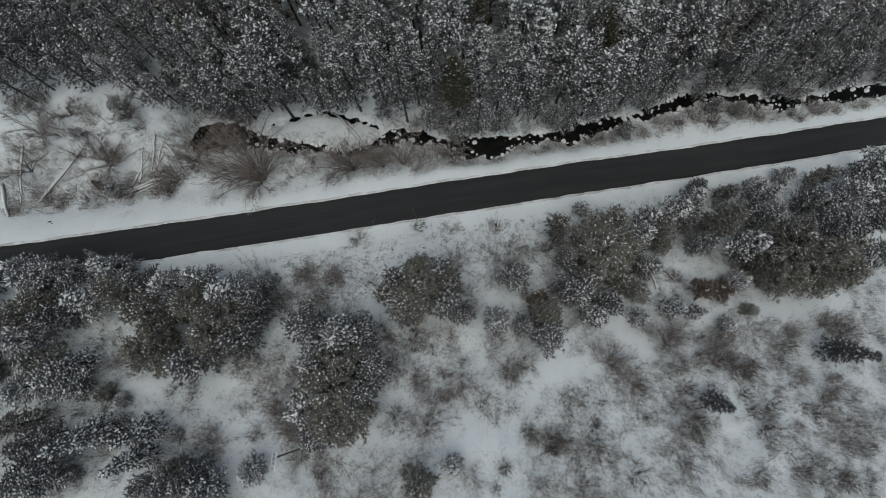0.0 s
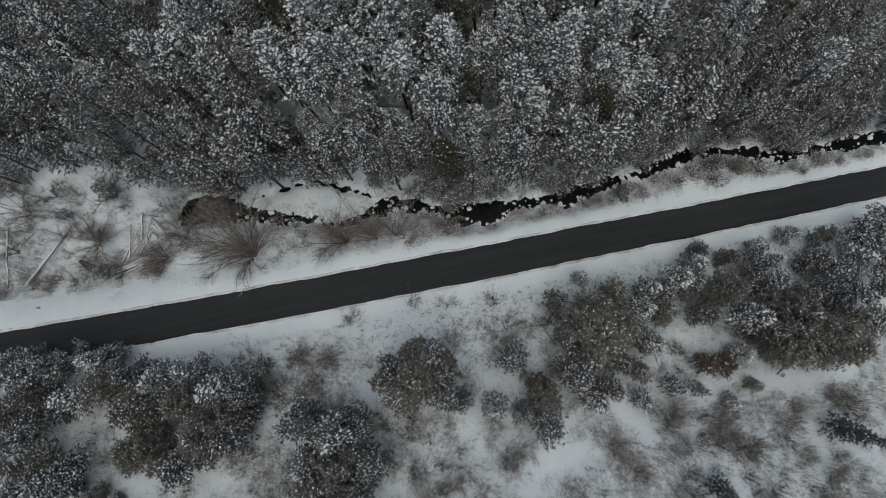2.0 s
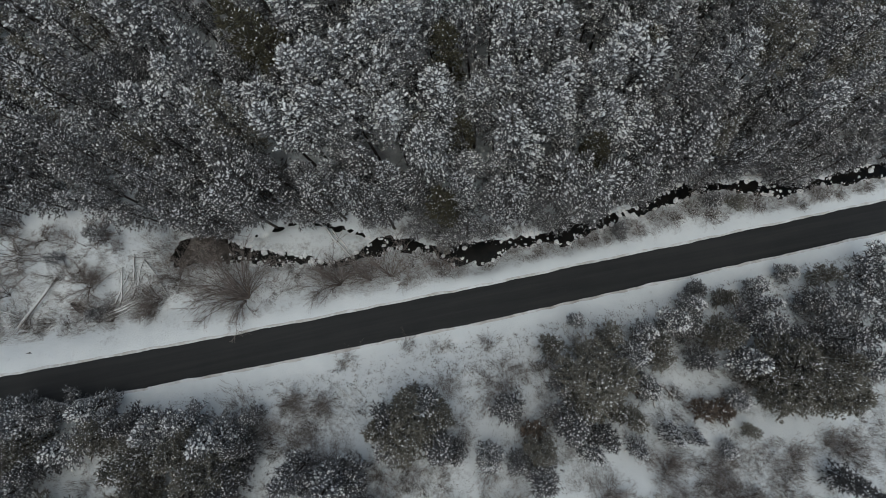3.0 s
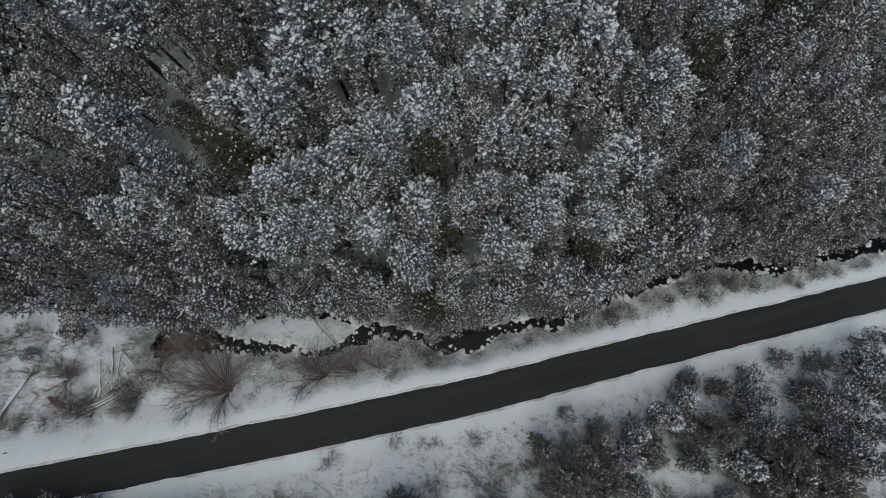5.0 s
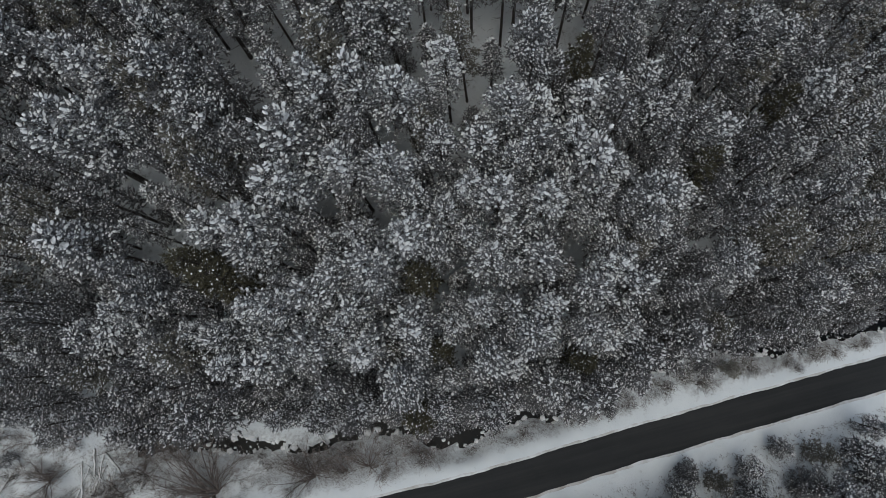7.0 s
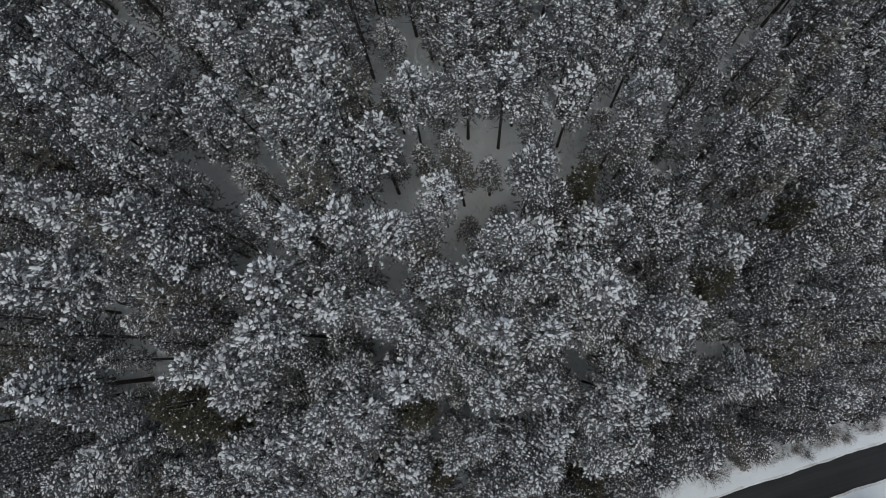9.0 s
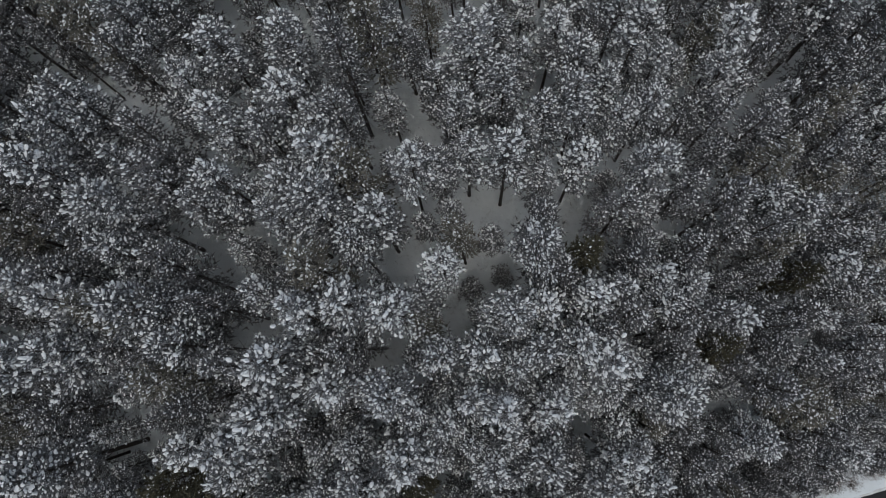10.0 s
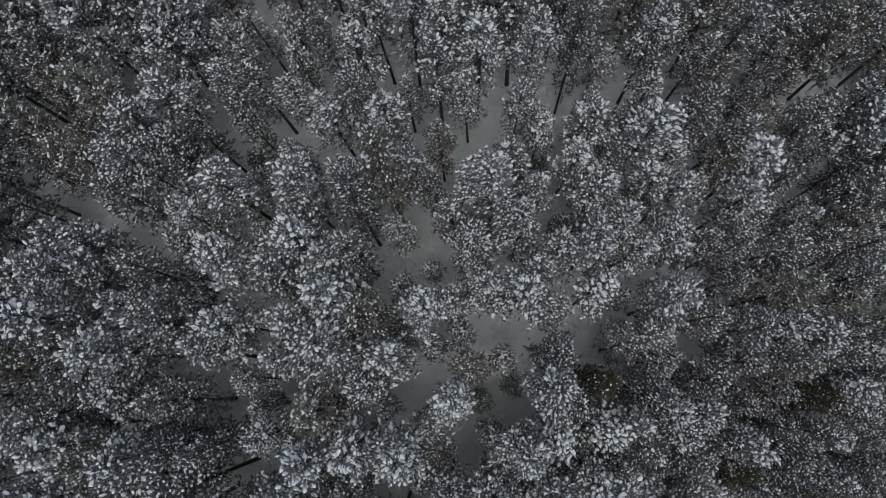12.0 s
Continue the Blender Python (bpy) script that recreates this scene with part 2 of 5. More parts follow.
FOREST_PINES_D = [(-13.5, 78.6, 24.7), (-13.2, 83.6, 23.9), (-9.2, 88.2, 24.1), (-7.5, 81.3, 22.3), (-5.5, 90.3, 23.3), (-1.6, 79.4, 23.3), (0.4, 89.3, 22.8), (1.2, 83.6, 23.3),
(3, 90.9, 21.7), (4.1, 79.5, 21.2), (5, 84, 22), (9.1, 78.4, 20.8), (9.4, 83.6, 20.7), (9.7, 89.2, 22.4), (12.4, 77.3, 22.5), (13.5, 87.7, 20.3),
(13.9, 82.5, 20.9), (15.1, 79.7, 23), (17.2, 82.8, 22.2), (18, 86, 22.6), (22.1, 85, 22.8), (24.2, 82.2, 22.4), (27.2, 90.6, 21.5), (27.8, 81.8, 21.1),
(30.8, 82.2, 21.9), (33, 88.1, 20.5), (33.1, 78.4, 23), (37.6, 90.5, 20.4), (43.4, 85.9, 22.3), (44.5, 80.5, 23.8), (49.4, 77.2, 23.7), (53, 87.3, 21.4)]
FOREST_PINES_E = [(54.6, 81.2, 22.4), (58, 85.4, 19.2), (64.9, 81.2, 20.1), (71.4, 78.6, 16.9), (-37.3, 92.4, 21.4), (-36.3, 99.1, 20.3), (-34, 91.6, 21), (-33.5, 104.6, 21.4),
(-28.8, 96.4, 21.2), (-28.3, 100.9, 20.3), (-26.9, 104.8, 19.7), (-20, 100.5, 19.4), (-17.5, 97.5, 20.2), (-16.7, 94, 20.7), (-16.4, 103.7, 19.7), (-14.1, 91.5, 21.8),
(-11.1, 99.4, 22.5), (-10.6, 91.2, 23.6), (-10.2, 103.4, 19.7), (-6.5, 99.8, 22.1), (-3.8, 96.1, 21.8), (-2.9, 93.1, 21.4), (-1.2, 99.5, 19.9), (2.7, 104.7, 19.6),
(7.4, 102.1, 20.5), (12.2, 98.9, 20.2), (18.3, 104.9, 20.1), (31.7, 97.5, 21.7), (31.8, 101.3, 20.9), (32, 104.6, 19.7), (32.3, 91.5, 21.5), (35.4, 97.3, 21)]
FOREST_PINES_F = [(37.6, 94.6, 20.7), (42.4, 101.1, 21.4), (47.3, 97.5, 22.1), (48.2, 101.6, 20.7), (57.3, 92.2, 20.2), (58.8, 100, 18.3), (60, 95, 20.2), (62.7, 100, 18.4),
(-35.8, 109.7, 19), (-35.5, 114.7, 19.1), (-32.6, 109, 20.3), (-30.2, 112, 19), (-29.4, 108.3, 19.4), (-22.5, 112.5, 18.5), (-20.8, 115.1, 15.9), (-17.6, 111.2, 17.3),
(-16.2, 117.3, 17.1), (-15.5, 108.8, 18.1), (-14.2, 113.4, 18.6), (-11.6, 108.1, 20.1), (-11.3, 114.5, 19.4), (-9.5, 116.9, 18.4), (-9.1, 112.1, 19.7), (-6.6, 105.6, 21),
(-6.4, 109.1, 18.6), (-4.2, 118.6, 16.9), (3.6, 110.1, 16.8), (6.3, 105.2, 17.8), (6.9, 114, 16.4), (9.1, 110, 17.2), (9.5, 106.9, 18.1), (9.9, 113.3, 17)]
FOREST_PINES_G = [(13.8, 105.6, 19.8), (14.3, 112.4, 18.2), (15.9, 117.4, 15.4), (16, 108.6, 18.2), (19.3, 109.8, 18.5), (19.6, 114.9, 17.3), (23.1, 116.2, 16.6), (25.6, 114.3, 18.2),
(27.4, 110.4, 17.6), (28.5, 105.9, 18.4), (29.4, 117.5, 17.8), (31.7, 111.7, 17.7), (32.9, 117, 17.1), (36.1, 111.7, 17), (41.1, 107.1, 18.3), (41.4, 111.1, 17.8),
(41.7, 115.8, 17.2), (44.7, 114.5, 17.2), (46.1, 110.5, 19.7), (47.4, 105, 21.3), (50.1, 109.8, 18.1), (51.2, 114, 17.4), (54, 117.5, 18.3), (54.5, 112, 18),
(61.9, 116.4, 16.3), (-23.7, 129.6, 12.3), (-23.2, 123, 15.7), (-21.5, 126.5, 13.7), (-16.4, 128.4, 12.9), (-15, 120.5, 15.5), (-13, 128.4, 13.4), (-10.4, 121.7, 16.8)]
FOREST_PINES_H = [(-9.1, 127.2, 13.8), (-6.7, 120.4, 15.8), (-6.1, 128.5, 13.5), (-5.1, 124.1, 14.6), (-1.9, 122.3, 14), (2.2, 128, 11.7), (8.9, 126.9, 12.5), (9.7, 119.2, 15.4),
(13.5, 119.3, 16.5), (13.7, 122.8, 13.9), (18, 127.8, 12.7), (20.7, 120.6, 14.7), (23, 124, 15), (23.3, 127.3, 13), (26.1, 128.1, 12.3), (30.4, 129, 12.9),
(32.5, 120.9, 16.4), (33.9, 127.8, 14.8), (39.9, 121.2, 15.8), (41.7, 124.7, 15.1), (43.7, 120.6, 17.7), (45.7, 125.6, 14.8), (48.6, 130.7, 13.3), (52.6, 121.7, 15.3),
(54.3, 129.6, 14.8), (59.6, 131.5, 12.8), (60.8, 126.4, 13.9)]
FOREST_PINES = FOREST_PINES_A + FOREST_PINES_B + FOREST_PINES_C + FOREST_PINES_D + FOREST_PINES_E + FOREST_PINES_F + FOREST_PINES_G + FOREST_PINES_H
THIN_PINES_A = [(-31.9, 48.6, 22.3), (-9.7, 47.7, 23.2), (-55.2, 56.5, 16.8), (-54.5, 52.5, 15.7), (-49.2, 52.3, 18.8), (-48.9, 57, 20.6), (-44.3, 51.4, 22.2), (-44, 56.8, 21.5),
(-37.4, 57.3, 22.5), (-30.8, 58.5, 23.4), (-26.5, 53.9, 25), (12.5, 61, 22.9), (-52.1, 63.7, 18.6), (-50.9, 67.1, 20.6), (-50.2, 75, 17.4), (-46.5, 63.4, 23.3),
(65.3, 75, 20), (-49.4, 82.5, 19.2), (-30.9, 86.1, 22), (-30.1, 90.8, 22.9), (-29.6, 83, 21.4), (-27.5, 85.3, 22.3), (-25.7, 82.1, 22.5), (-23.8, 91, 22.2),
(-22.4, 80.6, 21.7), (-20.4, 90.7, 20.5), (-4.7, 85.4, 22), (28.5, 87.2, 23), (39.2, 87, 22.6), (48.3, 88.6, 22.2), (62.2, 78.7, 20.9), (-35.6, 95.7, 20.7)]
THIN_PINES_B = [(-34.9, 101.9, 21.1), (-32, 98.3, 20.3), (-24.5, 95, 20.7), (-23.7, 103.5, 20.5), (-10.9, 94.2, 21.6), (-8, 94.6, 22.5), (-2.2, 103.1, 20.7), (20.3, 92.9, 20.5),
(43.2, 96.3, 20), (-26.2, 116.6, 17.8), (-24.9, 109.2, 18.3), (-22.3, 106.8, 19), (-4, 110.8, 18.2), (58.8, 107.1, 19.3), (60.7, 110.7, 17.6), (62.5, 105.7, 17.7),
(-35.8, 120.4, 16.3), (-35.1, 129, 15.4), (-33.6, 123.2, 16.7), (-32.2, 126.9, 14.8), (-29.2, 126.6, 14.4), (-28.8, 119.6, 17.4), (-28.7, 123.7, 16.2), (-20.6, 120.6, 14.9),
(-19.4, 123.5, 15.3), (-13.7, 124.1, 14.6), (5.6, 122.3, 13.9), (27.9, 124.8, 15.4), (38, 125.2, 16), (39.3, 130.2, 14.1), (53.1, 126.7, 15.4), (58.5, 120.6, 15.4)]
THIN_PINES_C = [(63.7, 128.8, 13.7)]
THIN_PINES = THIN_PINES_A + THIN_PINES_B + THIN_PINES_C
HEAVY_PINES = [(14.1, 55.7, 21.6), (19.7, 60.9, 21.3), (18.1, 63.9, 23.5), (26.9, 69, 23.1), (16.8, 89.3, 20.5), (23.6, 89.5, 21.6), (5.7, 94.4, 19.8), (23, 106, 18.3),
(17.1, 124.1, 13.5)]
TALL_OLIVE_PINES = [(0.1, 49, 22), (3.8, 58.2, 21), (24.1, 57, 22.8), (-27.5, 70.8, 22.6), (-23.6, 68.7, 23.1), (1.4, 68.2, 23.4), (41.8, 83.2, 22.9), (53.6, 90.9, 21.9),
(23.8, 95.3, 20.9)]
SLOPE_PINES_A = [(-69.9, 17.1, 12), (-66.2, 12.5, 11), (-62.9, 17.1, 12), (-56.7, 17.6, 12), (-50.9, 15.2, 11), (-58.6, 12.5, 10), (-46.5, 9.5, 13), (-35.6, 13.2, 12),
(-32.9, 8.9, 9), (-38.9, 2.8, 10), (-32.7, 6.1, 11), (-22.4, 7.7, 13), (-17.3, 6, 12), (-20.4, 2.8, 11), (-14.6, 7.1, 8), (-20.5, -3.5, 10),
(-13.6, -1.2, 10), (-9.8, 15.3, 9), (-1.6, 11.3, 11), (-7.7, 11.4, 10), (-3.5, 17.2, 9), (9.2, 16.4, 8), (6.2, 9, 6), (10.6, 8.1, 6),
(13.7, 6.2, 8), (17.6, 25.9, 8), (22.9, 30.6, 3.5), (21.8, 16.3, 10), (18.8, 19.5, 8), (24, 11.7, 9), (46, 36.2, 4)]
SLOPE_PINES_B = [(22.1, 9.9, 8), (39.7, 30, 8), (35.5, 26.2, 9), (45.9, 35.6, 6), (50.6, 34.2, 7), (56.9, 35.9, 6), (63.8, 39, 5),
(54.1, 28.7, 10), (48.2, 16.4, 5), (49.3, 11.5, 3.5), (65.6, 26.1, 12), (69.9, 32, 12), (76.9, 37.3, 11), (72.9, 26.7, 10), (81.5, 41.7, 10),
(-62.7, 2.8, 10), (-63.2, -1.2, 9), (-57.1, -1.2, 6), (-58.6, -8.6, 10), (-58.9, -12.9, 9),
(-54.9, -13.1, 3), (-36.1, -13.5, 8), (-39, -14.2, 8), (-51, -2.9, 3), (-41.4, -7.7, 2), (-28.8, -12.5, 5), (-5.2, -14, 8), (-0.8, -11.4, 4)]
SLOPE_PINES_C = [(44.5, 9, 4), (33, 47.4, 4.5), (56.7, 53.2, 5), (52, 53.6, 5), (-62.3, 33.9, 3), (-68.7, 43.5, 3.5), (42.2, 28.6, 7), (-69.2, 9.8, 10),
(-62.9, 9.8, 10), (-67.4, 15.3, 11), (-53.9, 13.4, 11), (-45.6, 14.4, 10), (-41.3, 15.3, 10), (-31.7, 11.6, 9), (-31.7, 15.9, 5), (-66.9, 5.4, 9),
(-12.4, 2, 8), (-19.6, -7.2, 8), (-15, -4.2, 9), (-0.8, 15.4, 8), (-6.4, 18.5, 7), (-10.5, 13.4, 9), (1, 9.9, 6), (26.5, 15.5, 9),
(18.8, 13.5, 9), (32.5, 19, 7), (31, 23.9, 9), (36.4, 23.4, 7), (42.7, 23.1, 9), (50.3, 23, 10), (43.8, 32.8, 7), (60.5, 26.5, 10)]
SLOPE_PINES_D = [(66.4, 22, 11), (65.9, 33, 8), (70, 38.1, 8), (52.3, 19.9, 10), (77.6, 32.6, 10), (73.2, 21.3, 9), (33.9, 27.6, 8),
(27.8, 27.3, 8), (29.5, 13.9, 7), (-63, -6.6, 8), (-56.1, -13.6, 8), (-53.5, -2.1, 4), (-42.4, -14.3, 7),
(-33.8, -15, 7), (-39.5, -12.4, 6), (-58.7, -1.2, 8)]
SLOPE_PINES = SLOPE_PINES_A + SLOPE_PINES_B + SLOPE_PINES_C + SLOPE_PINES_D
OLIVE_PINES = [(-40.6, 11.1, 14), (-46.2, 4.4, 12), (-16.5, -5.1, 14), (-17.1, -1.1, 13), (22.6, 20.6, 14), (26.5, 20.4, 13), (55.5, 21.5, 13), (59, 19.3, 14),
(54.7, 16.7, 11), (-5.5, 13.8, 13), (47.2, 27.2, 11), (62.2, 17.6, 12), (-35.9, 6.9, 12), (14.1, 9.8, 8)]
SPRUCES = [(-44.7, -11.4, 12.8), (-44.8, -8.0, 12.2), (-51.9, -8.5, 14.5), (-58.1, 2.0, 8.2), (55.9, 32.5, 11), (29.8, 9.6, 6.5), (35.6, 11.4, 7.5), (39.5, 10.8, 6.5), (42.8, 62.3, 23.4), (56, 59.5, 19.8), (45.4, 64.7, 23.6), (52.9, 68.8, 22.4)]
DARK_SPRUCES = [(60.8, 3.6, 12.5), (39.4, -3.9, 8.5)]
CLEARINGS = [(1.2, 102.6), (23.2, 102.5), (-25.6, 79.9), (-0.5, 110.8), (-14.4, 85.1), (-42.2, 75.7), (12.7, 128.7), (1.3, 99.7),
(30.2, 101), (47.1, 121.9), (-50.8, 89.6), (-46.2, 87.1), (-25.9, 87), (-23.3, 89.2), (42.8, 74.8), (57.6, 88.9),
(77.3, 94.2), (-21.4, 76.8), (-4.4, 87.9), (42.3, 106.5), (62.5, 113.6), (73.4, 109.3), (-26, 58), (44.9, 57),
(0.3, 97), (20.6, 101.9), (44.1, 121.5), (46, 123.9), (55.4, 122.4), (32.2, 103.2),
(-33.5, 117.2), (-37.1, 118.2), (-21.5, 127.6), (-30.4, 113.6), (-46, 118), (-19.8, 99.2), (-26.6, 95.1), (-19.9, 86.8),
(-3.9, 81.4), (10.2, 93.6), (19.5, 93.9), (61.9, 87.7), (34.9, 99), (-25, 83.6), (-41.8, 82), (47.4, 74.8)]
# spots of open snow between the crowns
SNOW_GAPS = [(-1.0, 111.1), (-0.2, 109.8), (1.8, 98.3), (0.9, 94.6), (12.3, 128.5), (11.5, 125.1), (10.5, 122.9), (21.9, 101.2),
(19.9, 101.1), (25.3, 100.3), (50.7, 119.9), (45.4, 117.6), (55.1, 120.7), (49.4, 118.3), (43.7, 104.5), (38.9, 103.9),
(41.1, 99.7), (36.6, 99.8), (30.5, 96.9), (27.4, 97.3), (-31.9, 133.3), (-27.2, 129.1), (-30.3, 131.8), (-25.7, 127.9),
(34.4, 140.5), (31.0, 135.8), (2.7, 115.0), (3.1, 113.2), (-19.9, 125.3), (-16.9, 122.4), (-20.1, 100.0), (-17.1, 100.0),
(-14.9, 99.3), (-25.1, 94.1), (-21.2, 94.9), (-18.2, 85.8), (-15.5, 87.4), (-14.8, 85.4), (-12.5, 87.1), (61.2, 108.1)]
SNOW_GAPS_FAR = [(54.7, 107.2), (66.5, 103.4), (59.5, 103.0), (12.3, 93.2), (9.1, 91.9), (-23.6, 84.6), (-20.8, 81.1), (-25.0, 87.7),
(-22.0, 83.9), (-32.7, 94.8), (-28.8, 90.2), (-49.1, 89.9), (-44.4, 86.4), (-46.6, 87.9), (-41.7, 84.3), (-37.4, 80.5),
(44.0, 73.6), (40.4, 71.3), (37.5, 69.5), (59.9, 85.5), (55.2, 82.3), (19.0, 95.1), (68.6, 92.6), (63.0, 88.7)]
# lying trunks: both ends and radius; shrubs: x, y and height
FALLEN_LOGS = [(-76.7, 32.1, -69.2, 41.8, 0.22), (-84.2, 35.3, -81.1, 29.1, 0.3), (-79.4, 42.3, -80.1, 31.5, 0.14), (-83.6, 30.1, -80.9, 29.8, 0.16), (-80.4, 35.3, -75.3, 33.7, 0.12), (-61.3, 33.4, -53.1, 37.4, 0.2), (-56.9, 37, -54.8, 43.7, 0.13), (-54.6, 43.7, -49.9, 36.6, 0.14), (-58.9, 35.8, -58.3, 42.6, 0.12), (-53.5, 35.4, -51.5, 38.1, 0.13), (-57.3, 35.3, -55.9, 41.3, 0.11), (-23.6, 50.7, -16.3, 42.4, 0.2), (-21.4, 49.5, -17.7, 44.4, 0.16), (33.7, 21.7, 34.8, 15.7, 0.22), (34.1, 21.4, 38.1, 17.7, 0.18), (68.9, 37.5, 72.3, 34, 0.13), (-56.1, 44.7, -56.6, 39.7, 0.15), (-54.9, 41.5, -56.8, 38.8, 0.12), (-56.2, 39.1, -57.9, 37.2, 0.12)]
FALLEN_LOGS += [(-62.4, 33.7, -51.9, 37.7, 0.22), (-52.2, 38.3, -54.1, 35.3, 0.16), (-50.7, 37.7, -53.3, 40.2, 0.13), (-20, 21.3, -15.4, 17.7, 0.09), (-52.5, 37, -61, 32.9, 0.14)]
BUSHES_A = [(-27, 17.4, 2.2), (-21.1, 16.9, 2), (-18.4, 24.2, 1.3), (-0.3, 27.2, 1.3), (7.3, 26.9, 1.6), (-6.9, 27.2, 1.2), (-31.3, 14.4, 2.2), (-14.3, 16.4, 1.2), (24.5, 3, 3), (27.5, -1.3, 2), (8.2, 1.3, 2.5), (4.2, -3.7, 2), (-1.7, -2.1, 1.6), (-9.3, -4.5, 1.8), (-4.2, -6.8, 1.8), (-10.8, 6.6, 1.5), (0.9, 3, 1.5), (41.8, 3, 2.5), (36.2, -1.3, 2.5), (62.7, 10.5, 2.5), (55.4, 5.7, 2.5), (47.8, 2.2, 2.5), (13.7, -9.8, 1.8), (20.3, -9.1, 1.8), (31.9, -9.2, 2), (16.7, -4.5, 1.5)]
BUSHES_B = [(-24.2, -6.9, 1.8), (-20.4, -9.9, 1.6), (-36.2, -9.2, 2), (-37.3, -12.2, 1.5), (-32.4, -3.7, 2), (-40.7, -2.1, 1.5), (-20, -12.8, 1.6), (1.5, -13.4, 1.8), (5.4, -14.8, 1.6), (59.7, -2.1, 2.2), (52.8, -6.9, 1.8), (61.3, -7, 1.8), (46.8, -10, 1.5), (43.7, 3, 2), (33.1, 4.8, 2.4), (40.1, 6.6, 2), (52.7, 3, 2.2), (65.3, 7.6, 2.5), (-69, 6.7, 2), (-57.4, -4.6, 1.5)]
ALDERS = [(-39, 39.2, 6), (-42.7, 43.9, 5), (-35, 38.9, 5), (-21.7, 39.7, 4.5), (-18, 44.6, 3.5), (-7.1, 42.2, 4.5), (-9.6, 38.8, 4), (-62.9, 39.3, 3.5), (-63.6, 40.6, 3), (-69.8, 40.6, 2.5), (-54.1, 38.2, 2.5), (-76.3, 42.2, 4), (-79.3, 41.2, 4), (-72.6, 44.3, 4), (-59.1, 45.8, 3.5), (-52.4, 45.6, 3), (-48.9, 39.2, 3), (-78.4, 48, 5), (-74.7, 48.6, 5), (-66.2, 46.6, 4), (-77.2, 33.7, 2.5), (-52.4, 33.6, 2.2), (-67.7, 32.1, 2), (-59.7, 33.2, 1.8)]
BANK_SHRUBS = [(51.8, 51.4, 3), (44.3, 50.5, 3), (61.7, 53.4, 2.5), (17.3, 44.1, 1.5), (25.7, 45.4, 1.5), (-19.8, 40.4, 4), (-7.8, 39.1, 4), (71.2, 53.1, 2), (73.8, 65.7, 6), (82.2, 65, 6), (84.3, 73, 6), (77.9, 77.5, 6)]
BARE_TREES = [(-77.5, 44.6, 7), (-75, 43.5, 7), (-71.7, 44.8, 6), (-79.3, 41.7, 6), (-70.6, 40.9, 6), (-73.3, 46.7, 8), (-67.6, 46.2, 6), (-78.7, 45.7, 8), (-57.6, 46.5, 5), (-53.7, 44, 5), (-50.6, 43.9, 5), (-63.7, 45.7, 6), (-12.3, 41.4, 5), (-24.9, 40.4, 4), (-5, 40.2, 4), (48.7, 56.6, 5), (50.5, 56.5, 5), (78.2, 65.6, 7), (84.1, 69.6, 8), (79.1, 71.6, 8), (79.8, 64.7, 8), (84.7, 67.9, 8), (72.1, 76.8, 9), (82.4, 81, 9), (76.4, 86, 9), (42.4, 72.6, 6), (45.1, 72.6, 5)]
BROWNED_PINES = [(-57, 19.5, 3.5), (42.2, 15.4, 6), (45, 15, 5.5), (32, 19.2, 5), (13.5, 13, 5)]
BRUSH = [(-26.3, 17.6, 3), (-21.4, 17.6, 2.8), (-32.8, 15.1, 3), (-10.9, 6.7, 2), (-8.3, 9.5, 2.4), (-3.6, 7.6, 2.4), (-0.9, 4.8, 2.2), (-9.7, 2.2, 2.2), (-13.4, 3, 2.4), (-5.2, -0.4, 2), (0, -1.3, 2), (7.9, 0.4, 2.8), (10.7, 3, 2.4), (4.3, -2.1, 2.4), (2, 14.4, 3), (6.1, 21.7, 3), (9.9, 19.5, 3), (25, 3, 3.6), (-17.1, 25.2, 1.6), (6.3, 27.4, 2), (-1.9, 26.9, 1.5)]
BRUSH += [(22, 4.5, 3), (28, 2, 3), (25, 0.5, 3), (-28, 14, 3), (-24, 13, 2.6), (-35, 17.5, 3), (13, 22, 3), (16, 15, 2.6), (12, 11, 2.6), (44, 6, 3), (50, 8, 3), (56, 7, 3), (36, 8, 3), (40, 2, 3), (47, 0, 3), (34, -3, 3), (55, 1, 3)]
# drifts of brush on the open slope
BRUSH_DRIFTS = [(-24.7, 17.5), (-20.3, 16.1), (-33.8, 15.0), (-29.5, 11.6), (-23.2, 12.3), (-18.4, 10.5), (0.7, 19.6), (5.3, 18.6), (8.7, 19.4),
(3.6, 11.7), (28.8, 27.5), (26.1, 23.6), (22.4, 25.6), (35.8, 26.3), (53.4, 30.1), (36.1, 6.6), (32.6, 7.5), (44.1, 5.6),
(43.9, 25.9), (60.2, 9.2), (64.6, 8.2), (-10.8, 7.5), (-7.0, 3.0), (-4.3, -1.3), (0.9, -0.4), (3.4, -3.7), (8.7, 1.3),
(4.5, 5.7), (24.8, 1.3), (35.1, 2.2), (35.4, -8.2), (15.5, -9.2), (23.7, -10.0), (-26.7, -2.1), (-22.5, -6.9), (-35.6, -8.4),
(-37.7, -10.0), (-20.0, -12.8), (-9.1, -7.6), (-4.2, -5.3), (13.3, -14.9), (-7.2, -14.2), (-13.7, -12.1), (42.9, 3.1), (52.9, 5.0),
(42.2, -14.6)]
